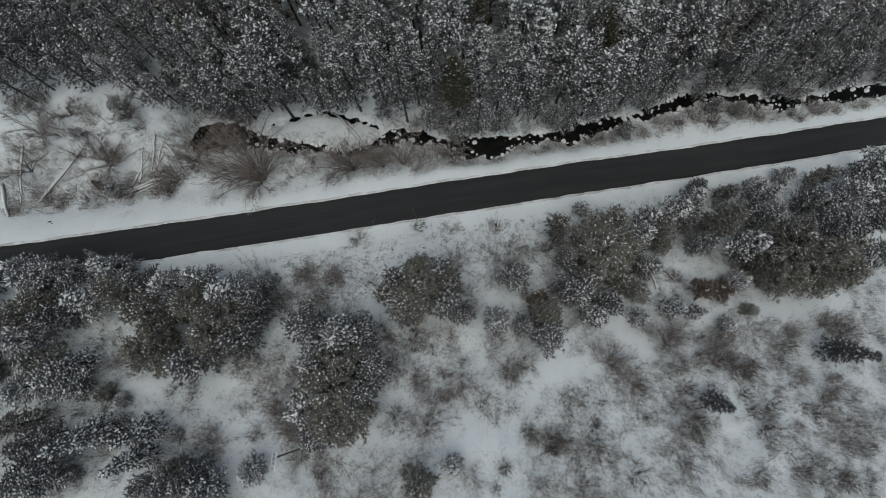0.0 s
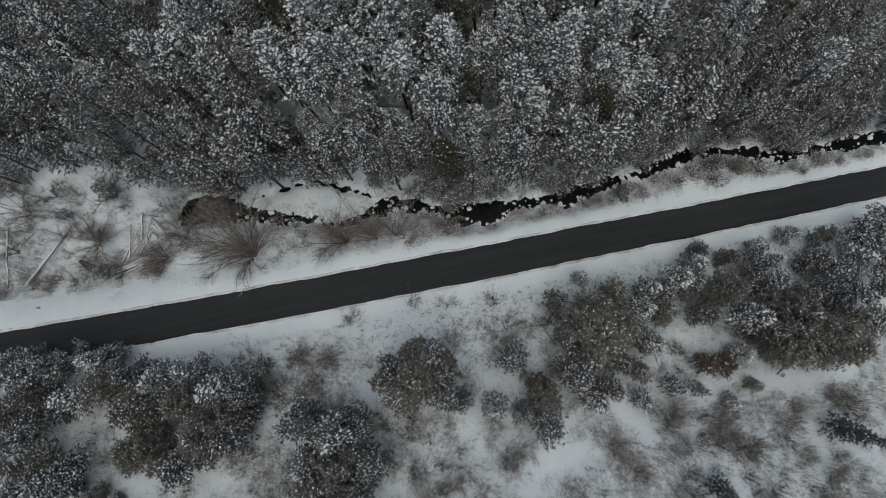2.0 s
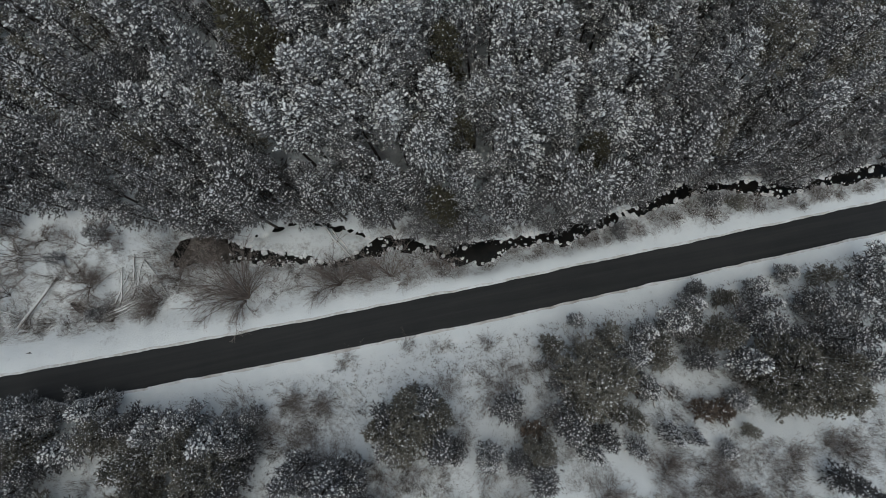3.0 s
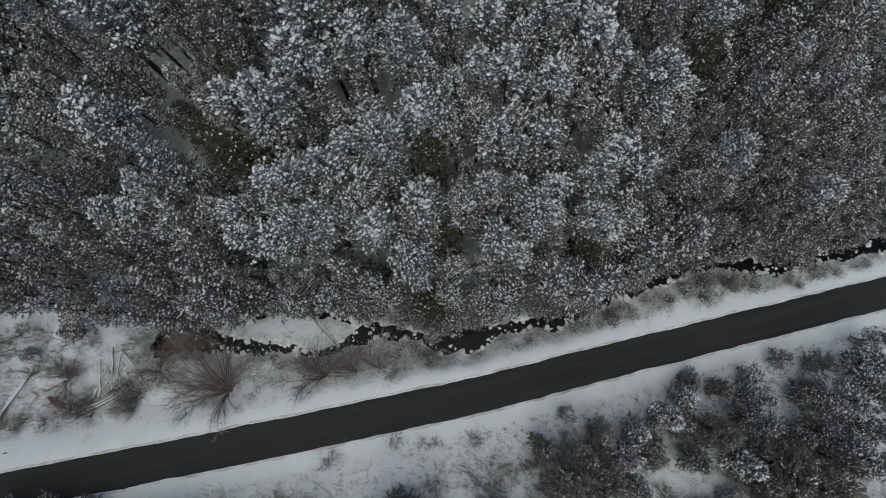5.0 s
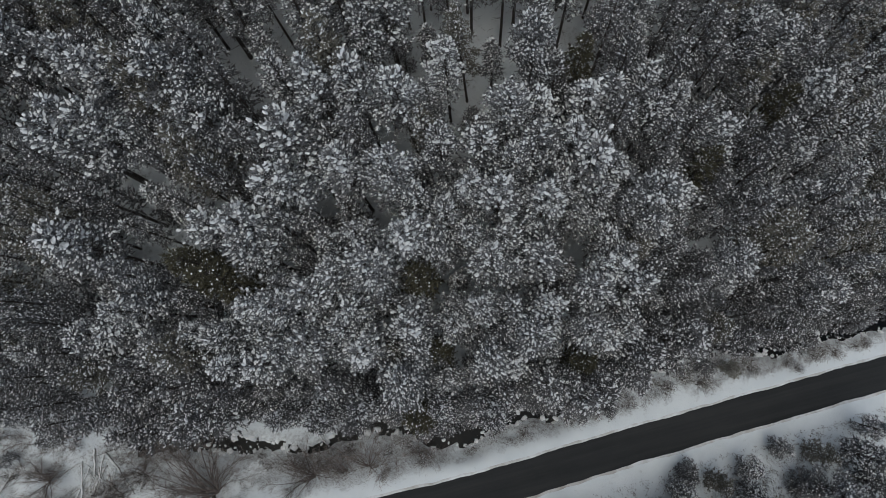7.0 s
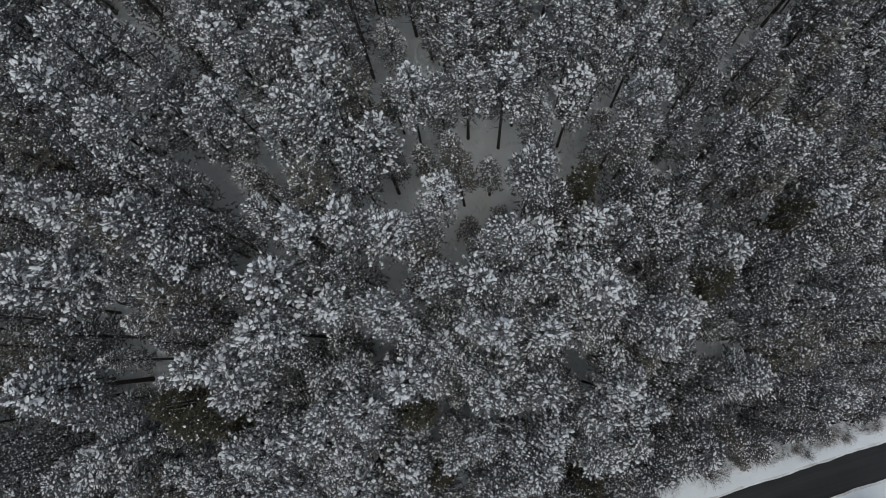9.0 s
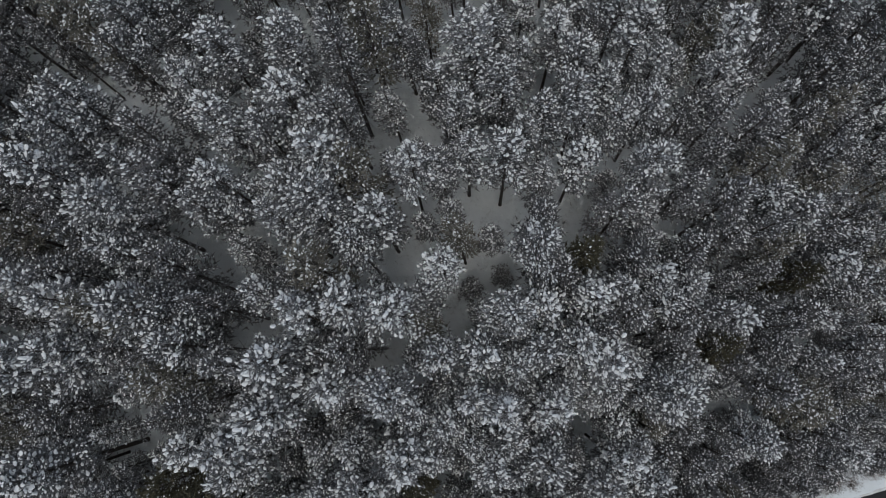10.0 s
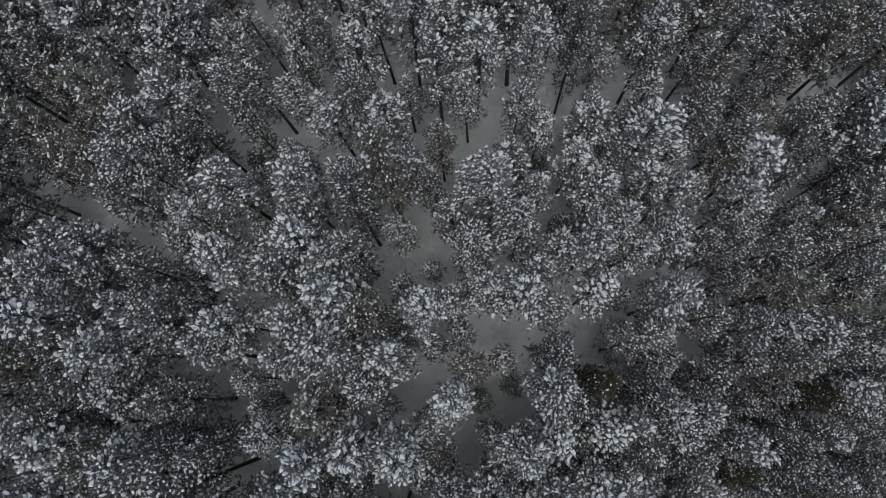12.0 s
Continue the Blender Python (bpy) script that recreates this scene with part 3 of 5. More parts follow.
# willows: x, y, reach, heading, spread, stems, height
WILLOWS = [(-35.4, 36.4, 12.5, 146, 52, 52, 3.8), (-35.6, 36.6, 8.5, 85, 75, 28, 3.4), (-36, 36, 6.5, 235, 50, 18, 3.2), (-18.9, 38.4, 8.5, 145, 55, 30, 2.8), (-19, 38.6, 5, 60, 70, 16, 2.6), (-13.5, 39, 6, 125, 70, 20, 2.6), (-9.9, 39.6, 6.5, 85, 95, 26, 3.0), (-64.2, 39.4, 4.8, 0, 180, 46, 3.0), (-75.2, 44.3, 5, 0, 180, 20, 3.0), (-70, 47, 4.5, 0, 180, 18, 3.0)]
WILLOWS += [(-59.5, 47, 4.8, 0, 180, 22, 3.0), (-51.5, 36.5, 5, 160, 90, 20, 2.4), (-48.5, 40, 5, 80, 110, 24, 2.2), (-40.5, 48.8, 4, 250, 80, 16, 2.2), (-79, 38, 4.5, 0, 180, 18, 2.6), (-1, 41.5, 4, 90, 90, 16, 2.4)]

# ---- building helpers ----
class Soup:
    """Vertices and faces gathered into one mesh."""

    def __init__(self):
        self.v, self.f = [], []

    def add(self, verts, faces):
        n = len(self.v)
        self.v.extend(tuple(p) for p in verts)
        self.f.extend(tuple(n + i for i in f) for f in faces)

    def tube(self, points, radii, sides=5, cap=True):
        rings, n = [], len(self.v)
        for i, p in enumerate(points):
            p = Vector(p)
            d = (Vector(points[min(i + 1, len(points) - 1)]) - Vector(points[max(i - 1, 0)])).normalized()
            a = d.orthogonal().normalized()
            b = d.cross(a)
            for k in range(sides):
                w = 2 * math.pi * k / sides
                self.v.append(tuple(p + radii[i] * (math.cos(w) * a + math.sin(w) * b)))
        for i in range(len(points) - 1):
            for k in range(sides):
                q = (k + 1) % sides
                self.f.append((n + i * sides + k, n + i * sides + q, n + (i + 1) * sides + q, n + (i + 1) * sides + k))
        if cap:
            self.f.append(tuple(n + k for k in reversed(range(sides))))
            self.f.append(tuple(n + (len(points) - 1) * sides + k for k in range(sides)))

    def spike(self, p, q, r):
        """A three-sided taper from p to a point at q."""
        d = (q - p).normalized()
        a = d.orthogonal().normalized() * r
        b = d.cross(a)
        n = len(self.v)
        self.v.extend((tuple(p + a), tuple(p - 0.5 * a + 0.87 * b), tuple(p - 0.5 * a - 0.87 * b), tuple(q)))
        self.f.extend(((n, n + 1, n + 3), (n + 1, n + 2, n + 3), (n + 2, n, n + 3)))

    def mesh(self, name, mat, soft=False):
        me = bpy.data.meshes.new(name)
        me.from_pydata(self.v, [], self.f)
        if soft:
            me.polygons.foreach_set("use_smooth", [True] * len(me.polygons))
        me.materials.append(mat)
        me.update()
        return me


def part(name, soup, mat, parent, label="", soft=False):
    ob = new(name, soup.mesh(name, mat, soft))
    ob.parent = parent
    return tagged(ob, label)


def root(name, m=None):
    ob = new(name)
    ob.empty_display_size = 0.3
    if m is not None:
        ob.matrix_basis = m
    return ob


# ---- ground, road, water ----
def axis(lo, hi, step, far):
    near = [lo + i * step for i in range(int(round((hi - lo) / step)) + 1)]
    out, s = [], step
    v = hi
    while v < far:
        s *= 1.45
        v += s
        out.append(v)
    back, s, v = [], step, lo
    while v > -far:
        s *= 1.45
        v -= s
        back.append(v)
    return back[::-1] + near + out


SNOW_LANES = [(-2, -12, 7.5, -5.3), (7.5, -5.3, 13.2, 1.3), (13.2, 1.3, 17.4, 7), (13.2, 1.3, 31, 4.2), (24.5, 11, 31.4, 5), (49, 13, 57, 11.5), (57, 11.5, 68, 14), (-50, 0, -36, 0), (-48, 6, -56, 11), (-14, 10, -12, 20)]


def near_segment(x, y, ax, ay, bx, by):
    dx, dy = bx - ax, by - ay
    f = min(1.0, max(0.0, ((x - ax) * dx + (y - ay) * dy) / (dx * dx + dy * dy)))
    return math.hypot(x - ax - f * dx, y - ay - f * dy)


def scrub_cover(x, y):
    """How much withered growth shows through the snow, 0 to 1."""
    d = y - road_y(x)
    if -ROAD_HALF - 1.6 < d < ROAD_HALF + 2.2:
        return 0.0
    if d < 0:
        s = -d - ROAD_HALF
        east = smooth(8, 34, x + 0.6 * (s - 20))
        lane = min(near_segment(x, y, *p) for p in SNOW_LANES)
        return smooth(3.5, 11, s) * smooth(0.6, 2.6, lane + 1.2 * wobble(x, y, 4, 8)) * (0.37 + 0.07 * east * smooth(14, 26, s) + 0.42 * wobble(x, y, 12, 7))
    e = y - stream_y(x)
    if e < 3:
        return (0.34 + 0.3 * smooth(-8, -2, e)) * (0.12 + 0.88 * smooth(-54, -44, x))
    if e < 7 * island(x):
        return 0.12
    return 0.14 + 0.06 * smooth(3, 8, e)


def ground():
    xs, ys = axis(-92, 100, 0.7, 3000), axis(-26, 152, 0.7, 3000)
    verts = [(x, y, ground_z(max(-300, min(300, x)), max(-300, min(300, y)))) for y in ys for x in xs]
    w = len(xs)
    faces = [(j * w + i, j * w + i + 1, (j + 1) * w + i + 1, (j + 1) * w + i) for j in range(len(ys) - 1) for i in range(w - 1)]
    me = bpy.data.meshes.new("ground")
    me.from_pydata(verts, [], faces)
    me.polygons.foreach_set("use_smooth", [True] * len(faces))
    at = me.attributes.new("scrub", "FLOAT", "POINT")
    at.data.foreach_set("value", [max(0.0, scrub_cover(v[0], v[1])) for v in verts])
    me.materials.append(SNOW_GROUND)
    tagged(new("ground", me), "snow-covered valley slopes with withered grass showing through", "ground", kind="structure")


def strip(name, mat, y_low, y_high, z, lo, hi, step, cols, label, category):
    soup = Soup()
    n = int((hi - lo) / step) + 1
    for i in range(n):
        x = lo + i * step
        a, b = y_low(x), y_high(x)
        for j in range(cols + 1):
            y = a + (b - a) * j / cols
            soup.v.append((x, y, z(x, y)))
    for i in range(n - 1):
        for j in range(cols):
            k = i * (cols + 1) + j
            soup.f.append((k, k + cols + 1, k + cols + 2, k + 1))
    return tagged(new(name, soup.mesh(name, mat, True)), label, category, kind="structure")


def edge_wobble(x, seed):
    return 0.26 * wobble(x, 0, 7.0, seed) + 0.13 * wobble(x, 0, 2.2, seed + 9)


ground()
strip("road", ASPHALT, lambda x: road_y(x) - ROAD_HALF + edge_wobble(x, 1), lambda x: road_y(x) + ROAD_HALF + edge_wobble(x, 2),
      lambda x, y: road_z(x) + 0.05 - 0.006 * abs(y - road_y(x)), -420, 420, 0.5, 6, "bare dark asphalt road cleared of snow", "road")
strip("side_arm", WATER, lambda x: side_arm_y(x) - 1.1, lambda x: side_arm_y(x) + 1.1, lambda x, y: stream_z(x) + 0.12, -42, -14, 0.7, 3, "narrow dark side arm of the stream round a snowy island", "stream")
strip("water", WATER, lambda x: stream_y(x) - stream_half(x) - 1.2, lambda x: stream_y(x) + stream_half(x) + 1.2,
      lambda x, y: stream_z(x) + 0.12, -54, 160, 1.0, 4, "dark unfrozen mountain stream between snowy banks", "stream")


def berm(name, side):
    """The low ridge of gritty snow that the plough leaves along the road."""
    soup = Soup()
    n = 0
    for i in range(0, 1101):
        x = -220 + 0.4 * i
        edge = road_y(x) + side * (ROAD_HALF - 0.10) + edge_wobble(x, 1 if side < 0 else 2)
        wide, high = 0.6 + 0.35 * wobble(x, 0, 4, 41), 0.09 + 0.05 * wobble(x, 0, 2.3, 42 + side)
        for j, (o, h) in enumerate(((0.0, 0.03), (0.25, 0.7), (0.6, 1.0), (1.0, 0.0))):
            y = edge + side * o * wide
            soup.v.append((x, y, road_z(x) + 0.035 + h * high + 0.015 * wobble(x, y, 0.9, 43)))
        if i:
            for j in range(3):
                k = n - 4 + j
                q = (k, k + 4, k + 5, k + 1)
                soup.f.append(q if side > 0 else q[::-1])
        n += 4
    tagged(new(name, soup.mesh(name, CRUST, True)), "low ploughed ridge of gritty snow along the road", "snow bank", kind="structure")


berm("snow_bank_north", 1)
berm("snow_bank_south", -1)

# ---- trees and shrubs ----
def fleck(soup, c, along, length, width, height, rng, drop=0.35):
    """A speck of snow on a thin twig."""
    along = Vector(along)
    flat = Vector((along.x, along.y, 0.0))
    flat = flat.normalized() if flat.length > 0.05 else Vector((1, 0, 0))
    side = Vector((-flat.y, flat.x, 0))
    n = len(soup.v)
    for k in range(4):
        w = k * math.pi / 2 + rng.uniform(-0.4, 0.4)
        p = c + flat * (math.cos(w) * length * rng.uniform(0.75, 1.2)) + side * (math.sin(w) * width * rng.uniform(0.7, 1.25))
        p.z += along.z * math.cos(w) * length - drop * height
        soup.v.append(tuple(p))
    soup.v.append(tuple(c + Vector((rng.uniform(-0.1, 0.1) * length, 0, height * 0.75)) + flat * (0.15 * length)))
    soup.f.extend((n + k, n + (k + 1) % 4, n + 4) for k in range(4))


def lump(soup, c, along, length, width, height, rng):
    """A plump, uneven cushion of snow, longest along the twig that carries it, sagging towards its tip."""
    along = Vector(along)
    flat = Vector((along.x, along.y, 0.0))
    flat = flat.normalized() if flat.length > 0.05 else Vector((1, 0, 0))
    side = Vector((-flat.y, flat.x, 0))
    n, sides, turn = len(soup.v), 6, rng.uniform(0, 1)
    swell = [rng.uniform(0.72, 1.22) for _ in range(sides)]
    for ring, (r, h) in enumerate(((1.0, -0.35), (0.72, 0.55))):
        for k in range(sides):
            w = (k + turn) * 2 * math.pi / sides
            u, v = math.cos(w) * length * swell[k] * r, math.sin(w) * width * swell[k] * r
            p = c + flat * u + side * v
            p.z += along.z * u + height * (h + rng.uniform(-0.12, 0.12))
            soup.v.append(tuple(p))
    soup.v.append(tuple(c + flat * (rng.uniform(-0.15, 0.2) * length) + Vector((0, 0, height * 0.95))))
    for k in range(sides):
        q = (k + 1) % sides
        soup.f.append((n + k, n + q, n + sides + q, n + sides + k))
        soup.f.append((n + sides + k, n + sides + q, n + 2 * sides))


def tuft(soup, c, along, size, count, rng):
    """A spray of needles: narrow blades that fan out round the twig."""
    for _ in range(count):
        d = (Vector(along) * 0.8 + Vector((rng.gauss(0, 0.6), rng.gauss(0, 0.6), rng.gauss(0.0, 0.4)))).normalized()
        s = d.cross(Vector((rng.gauss(0, 1), rng.gauss(0, 1), rng.gauss(0, 1)))).normalized() * (size * 0.15)
        e = c + d * size * rng.uniform(0.65, 1.2)
        b = c - d * size * 0.25
        soup.add((b + s, b - s, e), ((0, 1, 2),))


def pine(name, seed, height, radius, base, boughs, snow, leaf, label, top_round=1.0, sway=0.35, blades=6, dense=2.5, clump=1.0, fat=1.0, slight=False):
    """A pine: a bare tapered trunk, boughs that rise towards the top and part into sprays, each with needles and cushions of snow."""
    rng = random.Random(seed)
    tree = root(name)
    bend = Vector((rng.uniform(-sway, sway), rng.uniform(-sway, sway), 0))
    axis_at = lambda s: Vector((bend.x * s * s, bend.y * s * s, height * s))
    trunk, limbs, green, white = Soup(), Soup(), Soup(), Soup()
    if slight:
        limbs = trunk
    r0 = 0.008 * height + 0.05
    steps = [0, 0.04, 0.3, 0.6, 0.85, 0.985]
    trunk.tube([axis_at(s) - Vector((0, 0, 0.5 if s == 0 else 0)) for s in steps], [r0 * 1.35, r0, r0 * 0.85, r0 * 0.6, r0 * 0.3, 0.02], 6)
    for k in range(int(4 + 14 * base)):
        a, s = rng.uniform(0, 6.28), rng.uniform(base * 0.4, base * 1.05)
        p = axis_at(s)
        limbs.spike(p, p + Vector((math.cos(a), math.sin(a), rng.uniform(-0.3, 0.1))) * rng.uniform(0.5, 1.9), 0.035)
    sector = [rng.uniform(0.6, 1.25) for _ in range(7)]
    for k in range(boughs):
        u = (k + rng.random()) / boughs
        s = base + (0.985 - base) * u
        a = k * 2.39996 + rng.uniform(-0.6, 0.6)
        lobe = sector[int(a / 6.2832 * 7 + 3 * u) % 7]
        reach = radius * (1 - u ** (2.4 * top_round)) ** 0.7 * (0.6 + 0.4 * min(1, u * 3)) * rng.uniform(0.75, 1.12) * lobe + 0.3
        lift = -0.15 + 0.8 * u + rng.uniform(-0.18, 0.18)
        out = Vector((math.cos(a), math.sin(a), lift)).normalized()
        p = axis_at(s)
        tip = p + out * reach + Vector((0, 0, -0.06 * reach))
        limbs.spike(p, tip, 0.05)
        across = Vector((-out.y, out.x, 0)).normalized()
        rich = smooth(0.02, 0.55, u)
        laden_bough = rng.choice((0.55, 1.0, 1.0, 1.15))
        n = max(3, int(round(reach * dense * (0.55 + 0.45 * rich))))
        hold = snow * (0.48 + 0.52 * rich) * laden_bough
        for j in range(n):
            f = 0.28 + 0.77 * ((j + rng.random()) / n) ** 0.75
            w = rng.gauss(0, 0.36) * (0.35 + f) * min(1.0, reach / 2)
            c = p + (tip - p) * f + across * w + Vector((0, 0, rng.uniform(-0.12, 0.12) + 0.10 * reach * f * (1 - f)))
            way = (out * 0.7 + across * (w * 1.3) + Vector((rng.gauss(0, 0.3), rng.gauss(0, 0.3), rng.gauss(0.1, 0.2)))).normalized()
            tuft(green, c, way, rng.uniform(0.42, 0.68), blades, rng)
            if rng.random() < hold:
                size = (0.78 + 0.32 * rich) * min(2.0, math.exp(rng.gauss(-0.08, 0.4))) * clump
                turn = (way + Vector((rng.gauss(0, 0.3), rng.gauss(0, 0.3), 0))).normalized()
                lump(white, c + way * 0.2 + Vector((0, 0, 0.12)), turn, 0.27 * size, rng.uniform(0.14, 0.2) * size * fat, 0.13 * size * fat, rng)
                if rng.random() < 0.5:
                    fleck(white, c - way * rng.uniform(0.1, 0.35) + across * rng.gauss(0, 0.2) + Vector((0, 0, 0.1)), turn, 0.15 * size, 0.1 * size, 0.1 * size, rng)
    part("trunk", trunk, BARK, tree, soft=True)
    if not slight:
        tagged(part("branchwork", limbs, BARK, tree), kind="stuff")
    tagged(part("crown_foliage", green, leaf, tree), kind="stuff")
    tagged(part("snow_load", white, SNOW, tree, "clumps of fresh snow lying on the boughs", True), kind="stuff")
    return tagged(tree, label, "pine tree", "pines")


def spruce(name, seed, height, radius, snow, label, clump=1.0):
    """A spruce: a cone of drooping boughs in whorls, each with side sprays and a strip of snow."""
    rng = random.Random(seed)
    tree = root(name)
    trunk, limbs, green, white = Soup(), Soup(), Soup(), Soup()
    trunk.tube([(0, 0, -0.4), (0, 0, height * 0.5), (0, 0, height * 0.98)], [0.012 * height + 0.04, 0.008 * height, 0.02], 6)
    whorls = int(height * 2.3)
    for w in range(whorls):
        u = (w + 0.5) / whorls
        z = height * (0.10 + 0.88 * u)
        reach = radius * (1 - u) ** 0.85 + 0.15
        for k in range(7 if u < 0.6 else 5):
            a = k * 6.283 / (7 if u < 0.6 else 5) + w * 0.7 + rng.uniform(-0.2, 0.2)
            r = reach * rng.uniform(0.7, 1.12)
            out = Vector((math.cos(a), math.sin(a), -0.22 + 0.5 * u))
            p, tip = Vector((0, 0, z)), Vector((0, 0, z)) + out * r
            limbs.spike(p, tip, 0.03)
            n = max(2, int(r * 3.4))
            for j in range(n):
                f = 0.25 + 0.8 * (j + 0.5) / n
                side = Vector((-out.y, out.x, 0)) * rng.gauss(0, 0.2)
                c = p + (tip - p) * f + side + Vector((rng.gauss(0, 0.08), rng.gauss(0, 0.08), rng.gauss(0, 0.06)))
                way = (out + side * 2.2 + Vector((0, 0, rng.gauss(-0.1, 0.1)))).normalized()
                tuft(green, c, way, rng.uniform(0.34, 0.5), 7, rng)
                if rng.random() < snow:
                    size = rng.uniform(0.6, 1.2) * clump
                    lump(white, c + way * 0.1 + Vector((0, 0, 0.09)), way, 0.25 * size, 0.17 * size, 0.15 * size, rng)
    part("trunk", trunk, BARK, tree, soft=True)
    tagged(part("branchwork", limbs, BARK, tree), kind="stuff")
    tagged(part("foliage", green, DUSTED, tree), kind="stuff")
    tagged(part("snow_load", white, SNOW, tree, "strips of snow along the boughs", True), kind="stuff")
    return tagged(tree, label, "spruce tree", "spruces")


def shrub(name, seed, height, spread, stems, label, category, group, dusted=0.0, core=0.6, thick=1.0, bark=None):
    """A leafless shrub: many stems from one stool that fork into fine twigs."""
    rng = random.Random(seed)
    bush = root(name)
    wood, twigs, white = Soup(), Soup(), Soup()
    for k in range(stems):
        a, lean = rng.uniform(0, 6.283), rng.uniform(0.1, 1.0)
        h = height * rng.uniform(0.45, 1.05) * (1.1 - 0.35 * lean)
        base_r = core * spread * (abs(rng.gauss(0, 0.6)) if core > 0.5 else math.sqrt(rng.random()))
        foot = Vector((math.cos(a) * base_r, math.sin(a) * base_r, -0.15))
        b = a + rng.uniform(-0.7, 0.7)
        mid = foot + Vector((math.cos(b) * lean * spread * 0.25, math.sin(b) * lean * spread * 0.25, h * 0.5))
        tip = mid + Vector((math.cos(b + rng.uniform(-0.5, 0.5)) * lean * spread * 0.5, math.sin(b + rng.uniform(-0.5, 0.5)) * lean * spread * 0.5, h * 0.5))
        r = (0.006 + 0.0055 * height) * thick
        wood.spike(foot, tip, r)
        for j in range(10):
            f = rng.uniform(0.15, 1.0)
            p = foot + (mid - foot) * min(1, f * 2) + (tip - mid) * max(0, f * 2 - 1)
            d = Vector((math.cos(b) * 0.6 + rng.gauss(0, 0.8), math.sin(b) * 0.6 + rng.gauss(0, 0.8), rng.uniform(0.0, 1.3))).normalized()
            s = d.orthogonal().normalized() * (0.006 + 0.004 * height)
            e = p + d * height * rng.uniform(0.16, 0.36)
            twigs.add((p + s, p - s, e), ((0, 1, 2),))
            if rng.random() < dusted:
                fleck(white, e - d * 0.1, d, 0.12, 0.06, 0.07, rng)
    tagged(part("stemwork", wood, bark or TWIG, bush), kind="stuff")
    tagged(part("twigwork", twigs, bark or TWIG, bush), kind="stuff")
    if dusted:
        tagged(part("snow_load", white, SNOW, bush, "specks of snow held by the twigs", True), kind="stuff")
    return tagged(bush, label, category, group)


def lean(y):
    """How far the stands lean east and north, in metres for each metre of height."""
    return -0.05 * smooth(30, 80, y), min(0.05, max(-0.15, -0.146 + 0.0019 * y))


class Nursery:
    """Plants a kind of tree again and again: the grown patterns take the first places, copies the rest."""

    def __init__(self, patterns, seed, upright=True):
        self.patterns, self.fresh, self.rng, self.upright = patterns, [True] * len(patterns), random.Random(seed), upright

    def plant(self, x, y, height, sink=0.05, squeeze=0.12):
        """Plants one whose top stands over (x, y); the stand as a whole leans a little."""
        k = self.rng.randrange(len(self.patterns))
        if any(self.fresh):
            k = self.fresh.index(True)
        ob, natural = self.patterns[k]
        top = ground_z(x, y) + height
        east, north = (0.0, 0.0) if self.upright else lean(y)
        x, y = x - east * height, y - north * height
        height = top - ground_z(x, y)
        s = height / natural
        g = s ** 0.6 * self.rng.uniform(1 - squeeze, 1 + squeeze)
        tilt = (self.rng.uniform(-2, 2) - math.degrees(north), self.rng.uniform(-2, 2) + math.degrees(east))
        m = pose(x, y, ground_z(x, y) - sink) @ pose(0, 0, 0, *tilt) @ pose(0, 0, 0, 0, 0, self.rng.uniform(0, 360)) @ Matrix.Diagonal((g, g * self.rng.uniform(1 - squeeze, 1 + squeeze), s, 1))
        if self.fresh[k]:
            self.fresh[k] = False
            ob.matrix_basis = m
            return ob
        return copy_thing(ob, m)


LADEN = "tall pine with a bare trunk, its crown loaded with clumped snow"
THIN = "tall pine with brownish needles showing between thin snow clumps"
laden = Nursery([(pine("snowy_pine", 10 + k, 19, 1.95 + 0.2 * (k % 4), 0.36 + 0.035 * (k % 4), 50 + 4 * (k % 3), 1.0, FROSTED, LADEN, 0.85 + 0.15 * (k % 3), blades=5, dense=6.8, clump=0.38 + 0.045 * (k % 4), fat=1.05), 19) for k in range(8)], 1, False)
skirted = Nursery([(pine("skirted_pine", 20 + k, 19, 2.4 + 0.2 * k, 0.14, 76, 0.9, DUSTED, "tall pine at the forest edge, snow-laden boughs down low", 0.8, blades=5, dense=5.2, clump=0.35 + 0.04 * k), 19) for k in range(4)], 19, False)
thin = Nursery([(pine("thin_snow_pine", 30 + k, 19, 2.15 + 0.13 * k, 0.30, 54, 0.86, OLIVE if k == 1 else DUSTED, THIN, 0.8, blades=5, dense=5.8, clump=0.35), 19) for k in range(5)], 2, False)
heavy = Nursery([(pine("heavy_snow_pine", 25 + k, 19, 2.3, 0.44, 54, 1.0, FROSTED, "tall pine whose rounded crown is plastered white with snow", 1.2, blades=5, dense=7.0, clump=0.56, fat=1.2), 19) for k in range(2)], 9, False)
tall_olive = Nursery([(pine("tall_olive_pine", 35 + k, 19, 2.5 + 0.3 * k, 0.30, 66, 0.35, DEEP_OLIVE, "tall olive-brown pine that has shed most of its snow", 0.8, blades=9, dense=4.0, clump=0.3), 19) for k in range(2)], 10, False)
outer = Nursery([(pine("sparse_snow_pine", 140 + k, 19, 2.6, 0.16, 54, 0.95, (DUSTED, DUSTED, OLIVE)[k], "tall pine with sparse snow specks on the outer forest slope", 0.9, blades=5, dense=4.2, clump=(0.46, 0.54, 0.38)[k], slight=True), 19) for k in range(3)], 17, False)
edge = Nursery([(pine("edge_pine", 120 + k, 14, 2.5 + 0.3 * k, 0.08, 62, 0.85, DUSTED, "half-grown bushy pine with snow specks at the forest edge", 0.7, blades=5, dense=4.2, clump=0.38, slight=True), 14) for k in range(3)], 14, False)
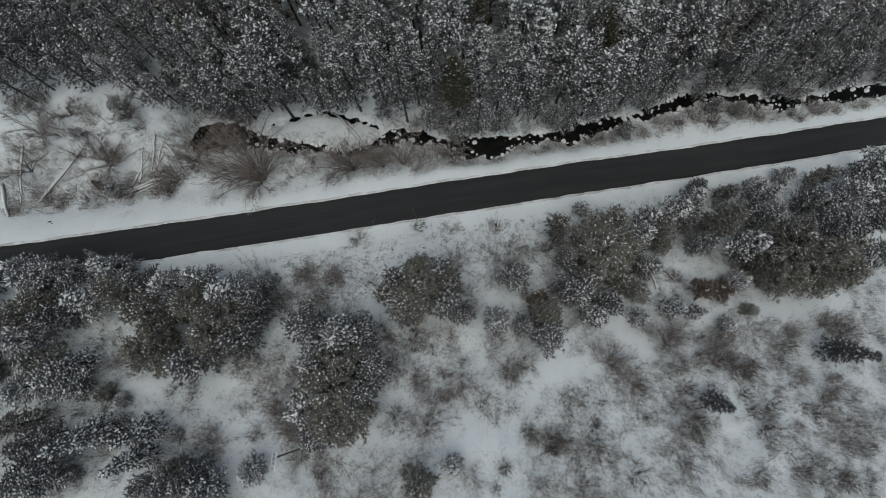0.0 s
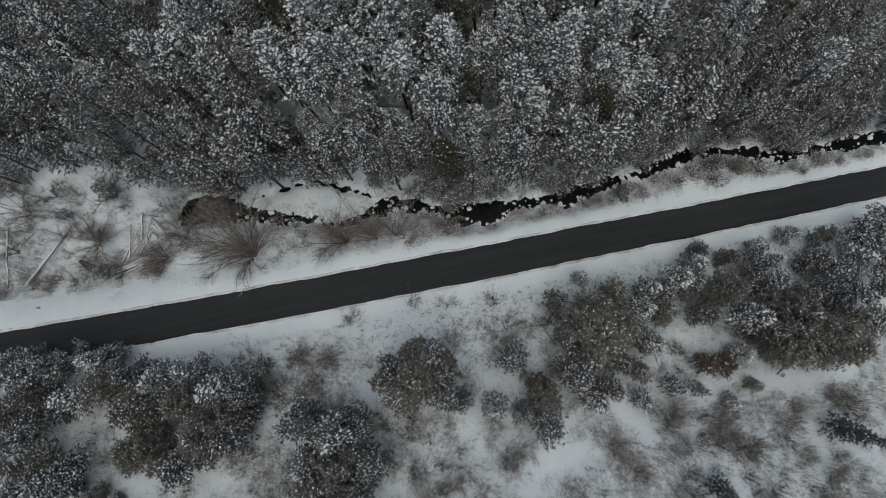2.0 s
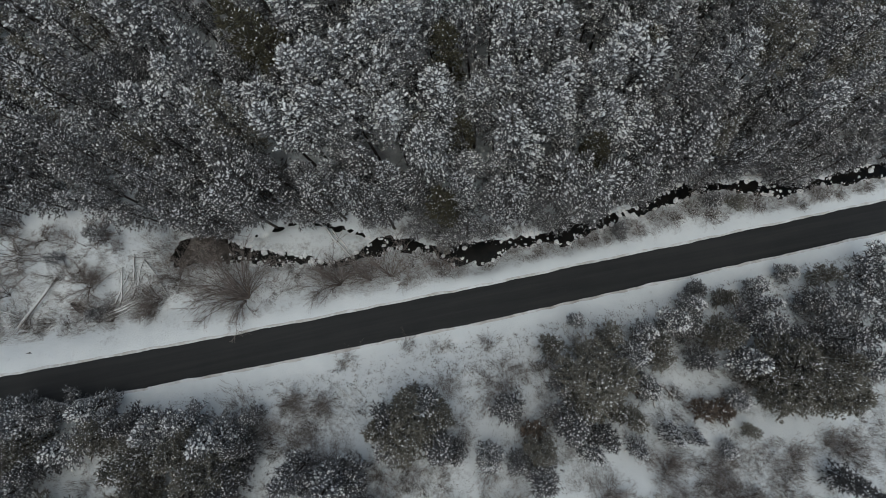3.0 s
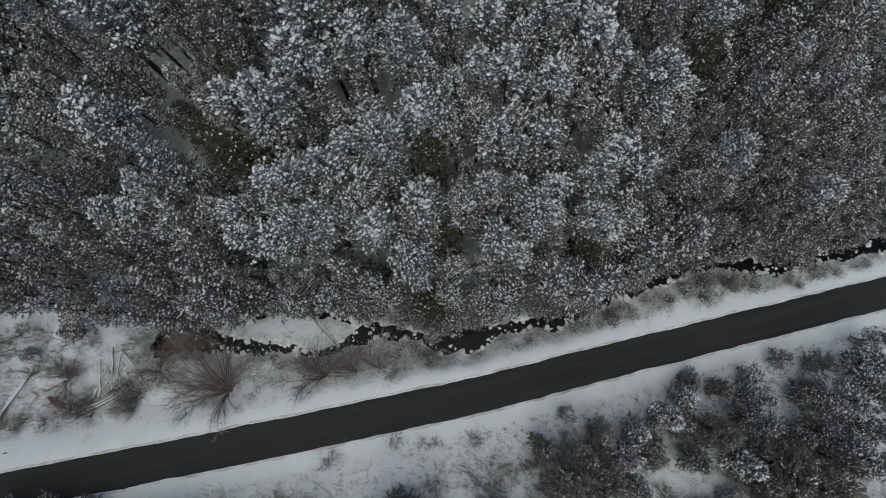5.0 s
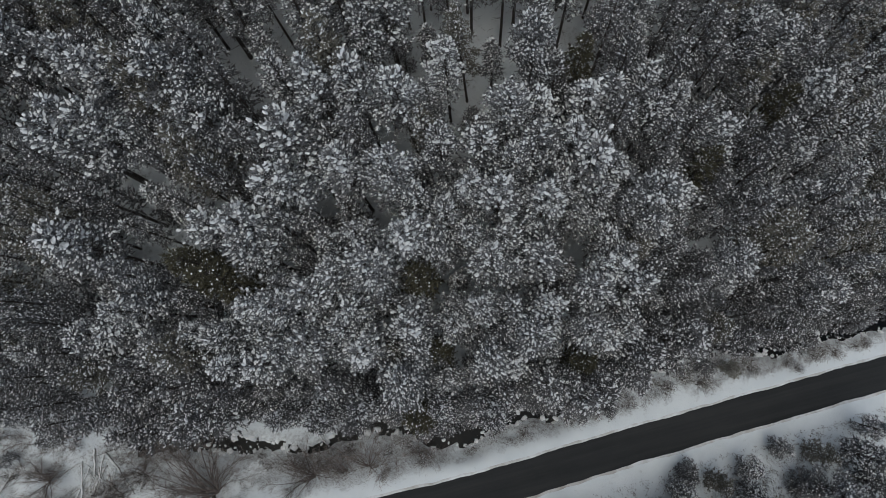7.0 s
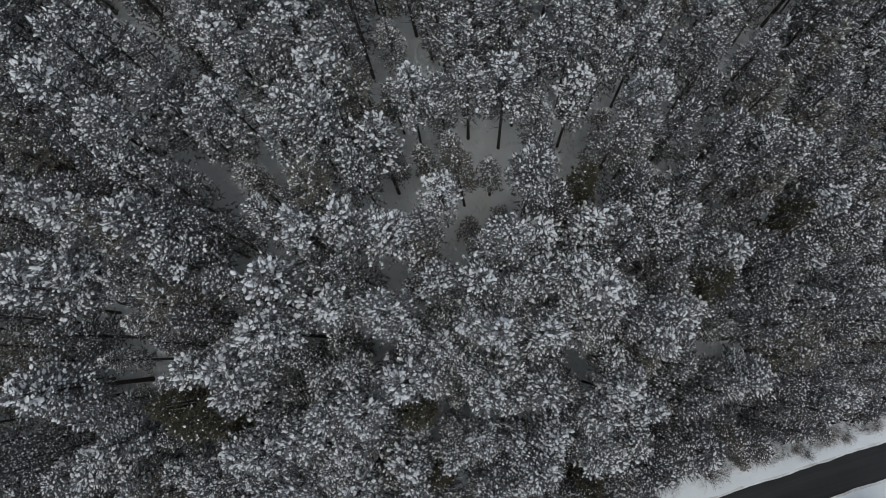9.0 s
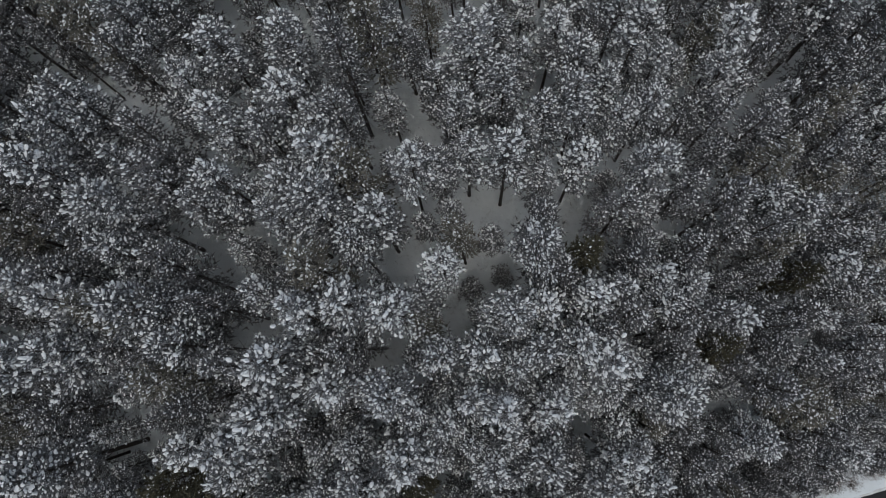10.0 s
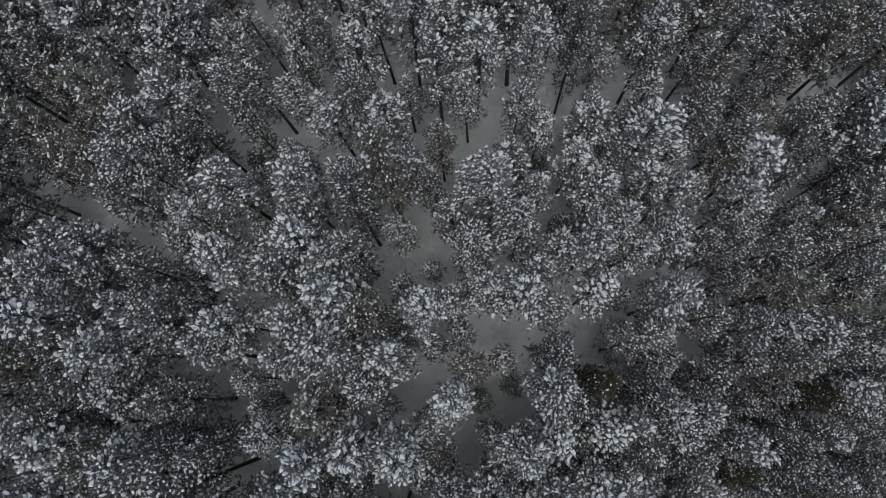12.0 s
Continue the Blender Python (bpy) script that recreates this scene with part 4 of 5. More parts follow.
young = Nursery([(pine("young_pine", 40 + k, 10, 2.4 + 0.25 * (k % 3), 0.08, 62, (1.0, 0.8, 0.95, 1.0, 0.9)[k], (FROSTED, OLIVE, DUSTED, FROSTED, DUSTED)[k], "young bushy pine dusted with snow on the open slope", 0.6, 0.3, 6, 6.0, (0.44, 0.27, 0.38, 0.5, 0.33)[k]), 10) for k in range(5)], 3, False)
olive = Nursery([(pine("olive_pine", 50 + k, 12, 3.3 + 0.3 * k, 0.10, 104, 0.75, OLIVE, "broad olive-brown pine with only specks of snow on it", 0.7, 0.3, 7, 5.6, 0.25), 12) for k in range(3)], 4, False)
browned = Nursery([(pine("browned_pine", 130 + k, 6, 1.9, 0.08, 44, 0.25, RUST, "small withered pine with rusty brown needles", 0.6, 0.3, 9, 3.8, 0.4), 6) for k in range(2)], 15)
cones = Nursery([(spruce("spruce", 60 + k, 11, 2.0 + 0.2 * k, 0.5, "slim conical spruce with snow-lined boughs", 0.78), 11) for k in range(3)], 5, False)
dark_cones = Nursery([(spruce("dark_spruce", 63 + k, 10, 2.1 + 0.3 * k, 0.16, "dark conical spruce with little snow on the open slope", 0.6), 10) for k in range(2)], 20, False)
tall_cones = Nursery([(spruce("spruce", 65, 22, 2.9, 0.34, "tall conical spruce with snow-lined boughs", 0.6), 22)], 18, False)
bushes = Nursery([(shrub("bare_bush", 70 + k, 1.5, 1.5, 60, "low leafless grey-brown bush standing in snow", "bush", "bushes on the slope", core=0.8, bark=PALE_TWIG if k % 2 else TWIG), 1.5) for k in range(5)], 6)
brush = Nursery([(shrub("brushwood_bush", 75 + k, 2.6, 2.4, 62, "leafless bush of fine upright grey-brown twigs in snow", "bush", "bushes on the slope", core=0.85, thick=0.5, bark=PALE_TWIG), 2.6) for k in range(4)], 16)
withies = Nursery([(shrub("withy_bush", 84 + k, 2.6, 2.2, 56, "low leafless bush of fine brown twigs on the stream bank", "bush", "bushes along the bank", core=0.8, thick=0.6, bark=TWIG if k else PALE_TWIG), 2.6) for k in range(3)], 21)
alders = Nursery([(shrub("alder_shrub", 80 + k, 4.5, 3.6, 40, "leafless many-stemmed alder shrub beside the stream", "shrub", "shrubs along the stream", core=0.35, thick=1.2, bark=PALE_TWIG), 4.5) for k in range(3)], 7)
frosted = Nursery([(shrub("frosted_shrub", 90 + k, 2.5, 1.9, 60, "leafless bank shrub dusted with snow", "shrub", "shrubs along the bank", 0.2), 2.5) for k in range(2)], 8)


def willow(x, y, reach, heading, spread, stems, seed, label, high=3.0):
    """A leafless willow: long stems that arch out from one stool as a fan, with forks and hazy fine twigs."""
    rng = random.Random(seed)
    bush = root("willow_shrub", pose(x, y, ground_z(x, y) - 0.05))
    wood, twigs = Soup(), Soup()
    foot_z = ground_z(x, y)
    for k in range(int(stems * 0.55)):
        a = radians(heading + rng.uniform(-spread, spread))
        r, h = reach * rng.uniform(0.35, 1.05), high * rng.uniform(0.6, 1.15)
        bow = rng.uniform(-0.7, 0.7)
        pts = []
        for f, lift in ((0, -0.02), (0.22, 0.5), (0.5, 0.85), (0.78, 1.0), (1.0, 0.98)):
            b = a + bow * f
            pts.append(Vector((math.cos(b) * r * f + rng.gauss(0, 0.06), math.sin(b) * r * f + rng.gauss(0, 0.06), h * lift)))
            low = ground_z(x + pts[-1].x, y + pts[-1].y) - foot_z + 0.5
            pts[-1].z = max(pts[-1].z, low) if f else -0.2
        w = 0.035 + 0.006 * reach
        wood.tube(pts, [w, w * 0.8, w * 0.6, w * 0.4, w * 0.15], 4, False)
        for _ in range(9):
            f = rng.uniform(0.6, 3.9)
            i = int(f)
            p = pts[i].lerp(pts[i + 1], f - i)
            d = ((pts[i + 1] - pts[i]).normalized() + Vector((rng.gauss(0, 0.65), rng.gauss(0, 0.65), rng.uniform(-0.1, 0.6)))).normalized()
            q = p + d * reach * rng.uniform(0.14, 0.34)
            wood.spike(p, q, w * 0.4)
            for _ in range(19):
                s = p.lerp(q, rng.random())
                e = (d + Vector((rng.gauss(0, 0.55), rng.gauss(0, 0.55), rng.gauss(0.15, 0.4)))).normalized()
                side = e.orthogonal().normalized() * 0.017
                twigs.add((s + side, s - side, s + e * rng.uniform(0.5, 1.3)), ((0, 1, 2),))
    tagged(part("stemwork", wood, TWIG, bush), kind="stuff")
    tagged(part("twigwork", twigs, PALE_TWIG, bush, "haze of pale brown twigs"), kind="stuff")
    tagged(bush, label, "shrub", "willows along the stream")


planted = [(x, y) for x, y, h in FOREST_PINES + THIN_PINES + HEAVY_PINES + TALL_OLIVE_PINES]
for i, (x, y, h) in enumerate(FOREST_PINES):
    (thin if x > 34 and i % 5 < 3 else skirted if y < stream_y(x) + 9 + 5 * island(x) else laden).plant(x, y, h)
for x, y, h in THIN_PINES:
    thin.plant(x, y, h)
for x, y, h in HEAVY_PINES:
    heavy.plant(x, y, h)
for x, y, h in TALL_OLIVE_PINES:
    tall_olive.plant(x, y, h)
for x, y, h in SLOPE_PINES:
    young.plant(x, y, h)
for x, y, h in OLIVE_PINES:
    olive.plant(x, y, h)
for x, y, h in DARK_SPRUCES:
    dark_cones.plant(x, y, h)
for x, y, h in SPRUCES:
    (cones if h < 18 else tall_cones).plant(x, y, h)
    planted.append((x, y))
for x, y, h in BUSHES_A + BUSHES_B:
    bushes.plant(x, y, h)
for x, y, h in BROWNED_PINES:
    browned.plant(x, y, h)
for x, y, h in BRUSH:
    brush.plant(x, y, h)
for x, y, h in ALDERS[8:] + BANK_SHRUBS:
    (frosted if h < 3.2 else alders).plant(x, y, h)
FAN = "wide leafless brown willow with long arching stems beside the road"
ROUND = "rounded leafless willow with dark stems on the snowy flat"
for i, (x, y, reach, heading, spread, stems, high) in enumerate(WILLOWS):
    willow(x, y, reach, heading, spread, stems, 150 + i, FAN if spread < 120 else ROUND, high)

rng = random.Random(77)
tries = 0
while tries < 26000 and len(planted) < 1500:
    tries += 1
    x, y = rng.uniform(-86, 98), rng.uniform(44, 156)
    far = y - stream_y(x)
    if far < 3 - 2.0 * smooth(-12, 0, x) + 4.0 * island(x) + 2.0 * wobble(x, 0, 9, 4) + 8 * (1 - smooth(-62, -48, x)):
        continue
    if abs(x - 7) > 92 - 0.22 * (y - 45):
        continue
    margin = far < 20 and (x < -40 or far < 9)
    room = 8 if margin else 10.5 if abs(x - 6) < 44 and y < 88 else 14 if abs(x - 6) < 46 and y < 116 else 10.5
    if any((x - a) ** 2 + (y - b) ** 2 < (6.5 if b < 116 else 5) for a, b in CLEARINGS) or any((x - a) ** 2 + (y - b) ** 2 < 4.2 for a, b in SNOW_GAPS + SNOW_GAPS_FAR) or any((x - a) ** 2 + (y - b) ** 2 < room for a, b in planted):
        continue
    planted.append((x, y))
    h = (19.5 + rng.uniform(-3.5, 3.0) - 3.0 * smooth(60, 110, far)) * (0.7 + 0.3 * smooth(4, 12, far))
    if margin:
        edge.plant(x, y, h * rng.uniform(0.75, 1.0))
        continue
    if abs(x - 6) > 58 or y > 138:
        outer.plant(x, y, h)
        continue
    (thin if rng.random() < 0.25 + 0.4 * smooth(22, 50, abs(x - 4)) + 0.25 * smooth(28, 48, x) else laden).plant(x, y, h)

# saplings below the tall trees along the forest's edge, and bushes in the drifts of scrub
count = 0
while count < 66:
    x = rng.uniform(-60, 88)
    y = stream_y(x) + rng.uniform(3.5, 15) + 5.5 * island(x)
    if count > 34:
        x, y = rng.uniform(-45, 60), rng.uniform(60, 125)
    if any((x - a) ** 2 + (y - b) ** 2 < 3 for a, b in planted):
        continue
    planted.append((x, y))
    edge.plant(x, y, rng.uniform(5, 10))
    count += 1
count = 0
while count < 330:
    x, y = rng.uniform(-62, 92), rng.uniform(-26, 38)
    c = scrub_cover(x, y)
    if c < 0.2 or y > road_y(x) - 6 or wobble(x, y, 7, 21) < 0.3 - 0.75 * c:
        continue
    (brush if count % 3 == 0 else bushes).plant(x, y, rng.uniform(0.8, 2.0) * (1.3 if count % 3 == 0 else 1.0))
    count += 1


def bare_tree(name, seed, height):
    """A thin leafless tree: a leaning pole with a few rising branches that carry a line of snow."""
    rng = random.Random(seed)
    tree = root(name)
    trunk, limbs, white = Soup(), Soup(), Soup()
    lean = Vector((rng.uniform(-0.18, 0.18), rng.uniform(-0.18, 0.18), 1))
    at = lambda s: lean * (height * s) + Vector((0.25 * math.sin(3 * s + seed), 0.2 * math.sin(2.3 * s), -0.3 * (1 - s)))
    trunk.tube([at(s) for s in (0, 0.25, 0.5, 0.75, 1)], [0.09, 0.075, 0.06, 0.04, 0.012], 5)
    for k in range(16):
        s = rng.uniform(0.3, 0.97)
        a = rng.uniform(0, 6.283)
        d = Vector((math.cos(a), math.sin(a), rng.uniform(0.4, 1.2))).normalized()
        p, r = at(s), height * (1.05 - s) * rng.uniform(0.25, 0.45)
        q = p + d * r
        limbs.tube([p, q], [0.03, 0.008], 3, False)
        for _ in range(6):
            f = rng.uniform(0.3, 1)
            e = (d + Vector((rng.gauss(0, 0.6), rng.gauss(0, 0.6), rng.gauss(0.2, 0.4)))).normalized()
            limbs.tube([p + (q - p) * f, p + (q - p) * f + e * rng.uniform(0.4, 1.0)], [0.014, 0.004], 3, False)
            if rng.random() < 0.12:
                fleck(white, p + (q - p) * f + e * 0.3, e, 0.16, 0.05, 0.06, rng)
    part("trunk", trunk, PALE_TWIG, tree, soft=True)
    tagged(part("branchwork", limbs, PALE_TWIG, tree), kind="stuff")
    tagged(part("snow_load", white, SNOW, tree, "thin snow on the branches", True), kind="stuff")
    return tagged(tree, "thin leafless tree with bare grey branches", "bare tree", "leafless trees")


poles = Nursery([(bare_tree("bare_tree", 95 + k, 8), 8) for k in range(3)], 12)
for x, y, h in BARE_TREES:
    poles.plant(x, y, h)

# half-grown pines that close the forest's foot behind the island
rng = random.Random(41)
for k in range(18):
    x = -41 + 2.4 * k + rng.uniform(-0.8, 0.8)
    edge.plant(x, stream_y(x) + 6.5 * island(x) + rng.uniform(4.0, 7.5), rng.uniform(5, 9))
# a hedge of brush on the low rise beside the road
rng = random.Random(37)
for k in range(34):
    x = rng.uniform(-82, -50)
    y = 31.3 + 0.17 * (x + 77) + rng.gauss(0, 1.0)
    (brush, bushes, frosted)[k % 3].plant(x, y, rng.uniform(1.0, 2.0))
# brush between the young pines, and more pines at the slope's far end
for k in range(70):
    x, y = rng.uniform(-76, -22), rng.uniform(-16, 17)
    if y < road_y(x) - 7 and wobble(x, y, 6, 51) > -0.25:
        (brush, bushes)[k % 2].plant(x, y, rng.uniform(1.2, 2.4))
for k in range(10):
    young.plant(-79.5 + rng.uniform(0, 7), 14.5 - 3.2 * k + rng.uniform(-1, 1), rng.uniform(7, 11))
for x, y, h in ((-50.6, 45.6, 2.4), (-50, 47.6, 2.6), (-47, 49.2, 2.4), (-44.5, 49.4, 2.2), (-42.5, 49.2, 2.6), (-50.8, 43.2, 2.2), (-47.5, 42.2, 2.0), (-44, 42.6, 2.0), (-41, 42.4, 2.2)):
    brush.plant(x, y, h)
for x, y in BRUSH_DRIFTS:
    for k in range(2):
        brush.plant(x + rng.gauss(0, 1.5), y + rng.gauss(0, 1.2), rng.uniform(1.8, 3.2))
# snow-dusted brush along both banks of the stream
rng = random.Random(31)
for k in range(135):
    x = rng.uniform(-30, 92) if k < 90 else rng.uniform(28, 92)
    side = 1 if k % 2 else -1
    y = stream_y(x) + side * (stream_half(x) + rng.uniform(0.6, 3.0 if side < 0 else 4.0)) + (6 * island(x) if side > 0 else 0)
    if y < road_y(x) + ROAD_HALF + 3:
        continue
    (frosted if k % 4 == 0 else withies).plant(x, y, rng.uniform(0.9, 2.1))

# ---- lying trunks, stones, roadside things ----
def lying_log(x0, y0, x1, y1, r, seed):
    rng = random.Random(seed)
    r *= 1.35
    a, b = Vector((x0, y0, ground_z(x0, y0) + r * 0.6)), Vector((x1, y1, ground_z(x1, y1) + r * 0.6))
    log = root("fallen_log", pose(*a))
    wood, white = Soup(), Soup()
    pts = [(b - a) * s + Vector((rng.gauss(0, 0.12), rng.gauss(0, 0.12), max(0.0, ground_z(*(a + (b - a) * s).xy) + r * 0.5 - (a + (b - a) * s).z))) for s in (0, 0.2, 0.4, 0.6, 0.8, 1)]
    wood.tube(pts, [r * (1 - 0.11 * k) for k in range(6)], 7)
    white.tube([p + Vector((0.02, 0.02, r * 0.75)) for p in pts], [r * (0.85 - 0.08 * k) * rng.uniform(0.7, 1.15) for k in range(6)], 5)
    for k in range(4):
        p = pts[rng.randrange(1, 5)]
        d = Vector((rng.gauss(0, 1), rng.gauss(0, 1), rng.uniform(0.1, 0.9))).normalized()
        wood.tube([p, p + d * rng.uniform(0.5, 1.4)], [r * 0.3, 0.01], 4)
    part("trunk", wood, PALE_WOOD, log, soft=True)
    part("snow_strip", white, SNOW, log, "snow along the upper side", True)
    tagged(log, "weathered fallen trunk lying in snow, snow along its top", "log", "fallen trunks")


def stone_mesh(seed, size, flat, lift, mat, name):
    bm = bmesh.new()
    bmesh.ops.create_icosphere(bm, subdivisions=2, radius=size)
    for v in bm.verts:
        k = 1 + 0.6 * noise.noise(v.co * (1.5 / size) + Vector((seed * 7.1, 0, 0)))
        v.co = Vector((v.co.x * k, v.co.y * k * 0.85, v.co.z * k * flat + lift))
    me = bpy.data.meshes.new(name)
    bm.to_mesh(me)
    bm.free()
    me.polygons.foreach_set("use_smooth", [True] * len(me.polygons))
    me.materials.append(mat)
    return me


def boulder(seed):
    top = root("stream_boulder")
    for name, size, flat, lift, mat, label in (("rock", 0.55, 0.6, 0.0, ROCK, ""), ("snow_cap", 0.58, 0.5, 0.16, SNOW, "rounded cap of snow")):
        ob = new(name, stone_mesh(seed, size, flat, lift, mat, name))
        ob.parent = top
        tagged(ob, label)
    return tagged(top, "stream boulder with a rounded cap of snow", "boulder", "boulders in the stream")


for i, (x0, y0, x1, y1, r) in enumerate(FALLEN_LOGS):
    lying_log(x0, y0, x1, y1, r, 200 + i)
rng = random.Random(53)
for k in range(12):
    x, y, a, n = -56 + rng.gauss(0, 2.6), 38.5 + rng.gauss(0, 1.8), radians(rng.choice((75, 30, 120)) + rng.gauss(0, 20)), rng.uniform(1.6, 3.4)
    lying_log(x - n * math.cos(a), y - n * math.sin(a), x + n * math.cos(a), y + n * math.sin(a), rng.uniform(0.07, 0.12), 300 + k)
patterns = [boulder(k) for k in range(6)]
rng = random.Random(5)
for i in range(295):
    x = rng.choice((rng.uniform(-14, 80), rng.uniform(-40, 90)))
    side = rng.choice((-1, 1))
    if i > 215:
        x = rng.uniform(-40, -29)
    off = rng.choice((rng.uniform(0.1, 0.8), rng.uniform(0.7, 1.2), rng.uniform(0.85, 1.25)))
    y = stream_y(x) + side * stream_half(x) * off
    s = min(1.1, 0.5 * math.exp(rng.gauss(0.15, 0.45))) * (1.2 if off > 0.8 else 0.9)
    if i > 215:
        s = rng.uniform(0.15, 0.5)
    m = pose(x, y, stream_z(x) + 0.05, 0, 0, rng.uniform(0, 360)) @ Matrix.Diagonal((s, s * rng.uniform(0.7, 1.1), s, 1))
    if i < 6:
        patterns[i].matrix_basis = m
    else:
        copy_thing(patterns[i % 6], m)


def bank_snow():
    """Pillows of snow that bulge over the water along both banks."""
    rng = random.Random(61)
    soup = Soup()
    for k in range(1500):
        x = rng.uniform(-14, 92) if k % 4 else rng.uniform(-42, -14)
        side, half = rng.choice((-1, 1)), stream_half(x)
        y = stream_y(x) + side * (half + rng.gauss(0.55, 0.8) - 0.8 * max(0.0, wobble(x, side, 2.4, 71)))
        if abs(y - stream_y(x)) < 0.25 * half:
            continue
        if wobble(x, y, 1.9, 73) < -0.05:
            continue
        r = min(0.75, 0.34 * math.exp(rng.gauss(0, 0.55)))
        a = rng.uniform(0, 6.28)
        lump(soup, Vector((x, y, stream_z(x) + rng.uniform(0.15, 0.4))), (math.cos(a), math.sin(a), 0), r, r * rng.uniform(0.5, 0.95), 0.12 + r * 0.4, rng)
    tagged(new("bank_snow", soup.mesh("bank_snow", SNOW, True)), "rounded pillows of snow along the stream banks", "snow", kind="stuff")


bank_snow()


def marker_post(x, y):
    """A short roadside post with a small plate."""
    post = root("marker_post", pose(x, y, ground_z(x, y), 0, 0, 20))
    a, b = Soup(), Soup()
    a.tube([(0, 0, -0.3), (0, 0, 1.25)], [0.05, 0.05], 6)
    b.add([(sx * 0.32 + 0.3, sy * 0.02, 1.05 + sz * 0.16) for sx in (-1, 1) for sy in (-1, 1) for sz in (-1, 1)],
          [(0, 1, 3, 2), (4, 6, 7, 5), (0, 4, 5, 1), (2, 3, 7, 6), (1, 5, 7, 3), (0, 2, 6, 4)])
    part("post", a, PAINT, post)
    part("plate", b, PAINT, post, "small dark plate seen edge-on")
    tagged(post, "short dark roadside marker post with a plate", "marker post")


def timber_frame(x, y, turn):
    """A small ladder-like frame of pale poles with a dark prop."""
    frame_ob = root("timber_frame", pose(x, y, ground_z(x, y) + 0.15, 0, 0, turn))
    for sx in (-0.3, 0.3):
        s = Soup()
        s.tube([(sx, -1.4, 0.2), (sx + 0.05, 0, 0.55), (sx, 1.4, 0.9)], [0.09, 0.085, 0.08], 6)
        part("rail", s, SNOW, frame_ob, "snow-covered pole")
    for k in range(4):
        s = Soup()
        s.tube([(-0.36, -1.05 + 0.7 * k, 0.25 + 0.18 * k), (0.36, -1.05 + 0.7 * k, 0.25 + 0.18 * k)], [0.05, 0.05], 5)
        part("rung", s, PALE_WOOD, frame_ob)
    s = Soup()
    s.tube([(0.3, 0.6, 0.35), (3.4, 2.2, 0.3)], [0.14, 0.10], 6)
    part("prop", s, BARK, frame_ob, "dark leaning pole")
    tagged(frame_ob, "pale ladder-like timber frame lying on the snowy slope", "timber frame")


marker_post(-72.2, 27.4)
timber_frame(-26.5, -11.2, -8)


def pond_edge(x, shift=0.0):
    return min(48.9 + 0.3 * math.sin(2.1 * x), max(42.6, 43.1 + (x + 49.2 + shift) / 0.36 + 0.25 * math.sin(4 * x)))


strip("pond_ice", POND, lambda x: 43.0 + 0.25 * math.sin(1.7 * x), lambda x: max(43.1, pond_edge(x)) if x < -42 else 48.9 - 3.6 * smooth(-42, -39.6, x), lambda x, y: stream_z(x) + 0.17, -49.2, -39.6, 0.3, 6,
      "brown half-frozen pond beside the stream", "pond")
strip("pond_outlet", WATER, pond_edge, lambda x: pond_edge(x, 0.9), lambda x, y: stream_z(x) + 0.2, -50.2, -46.9, 0.15, 3, "dark open water along the edge of the brown pond", "pond")
strip("meltwater_pool", WATER, lambda x: 35.3 - 0.45 * (x + 66) - 0.7 * math.sin(max(0, min(1, (x + 68) / 3.6)) * 3.14) - 0.1, lambda x: 35.5 - 0.45 * (x + 66) + 0.5 * math.sin(max(0, min(1, (x + 68) / 3.6)) * 3.14) + 0.15 * math.sin(5 * x),
      lambda x, y: ground_z(x, y) + 0.05, -68, -64.4, 0.3, 4, "small dark pool of meltwater on the snowy flat", "pool")


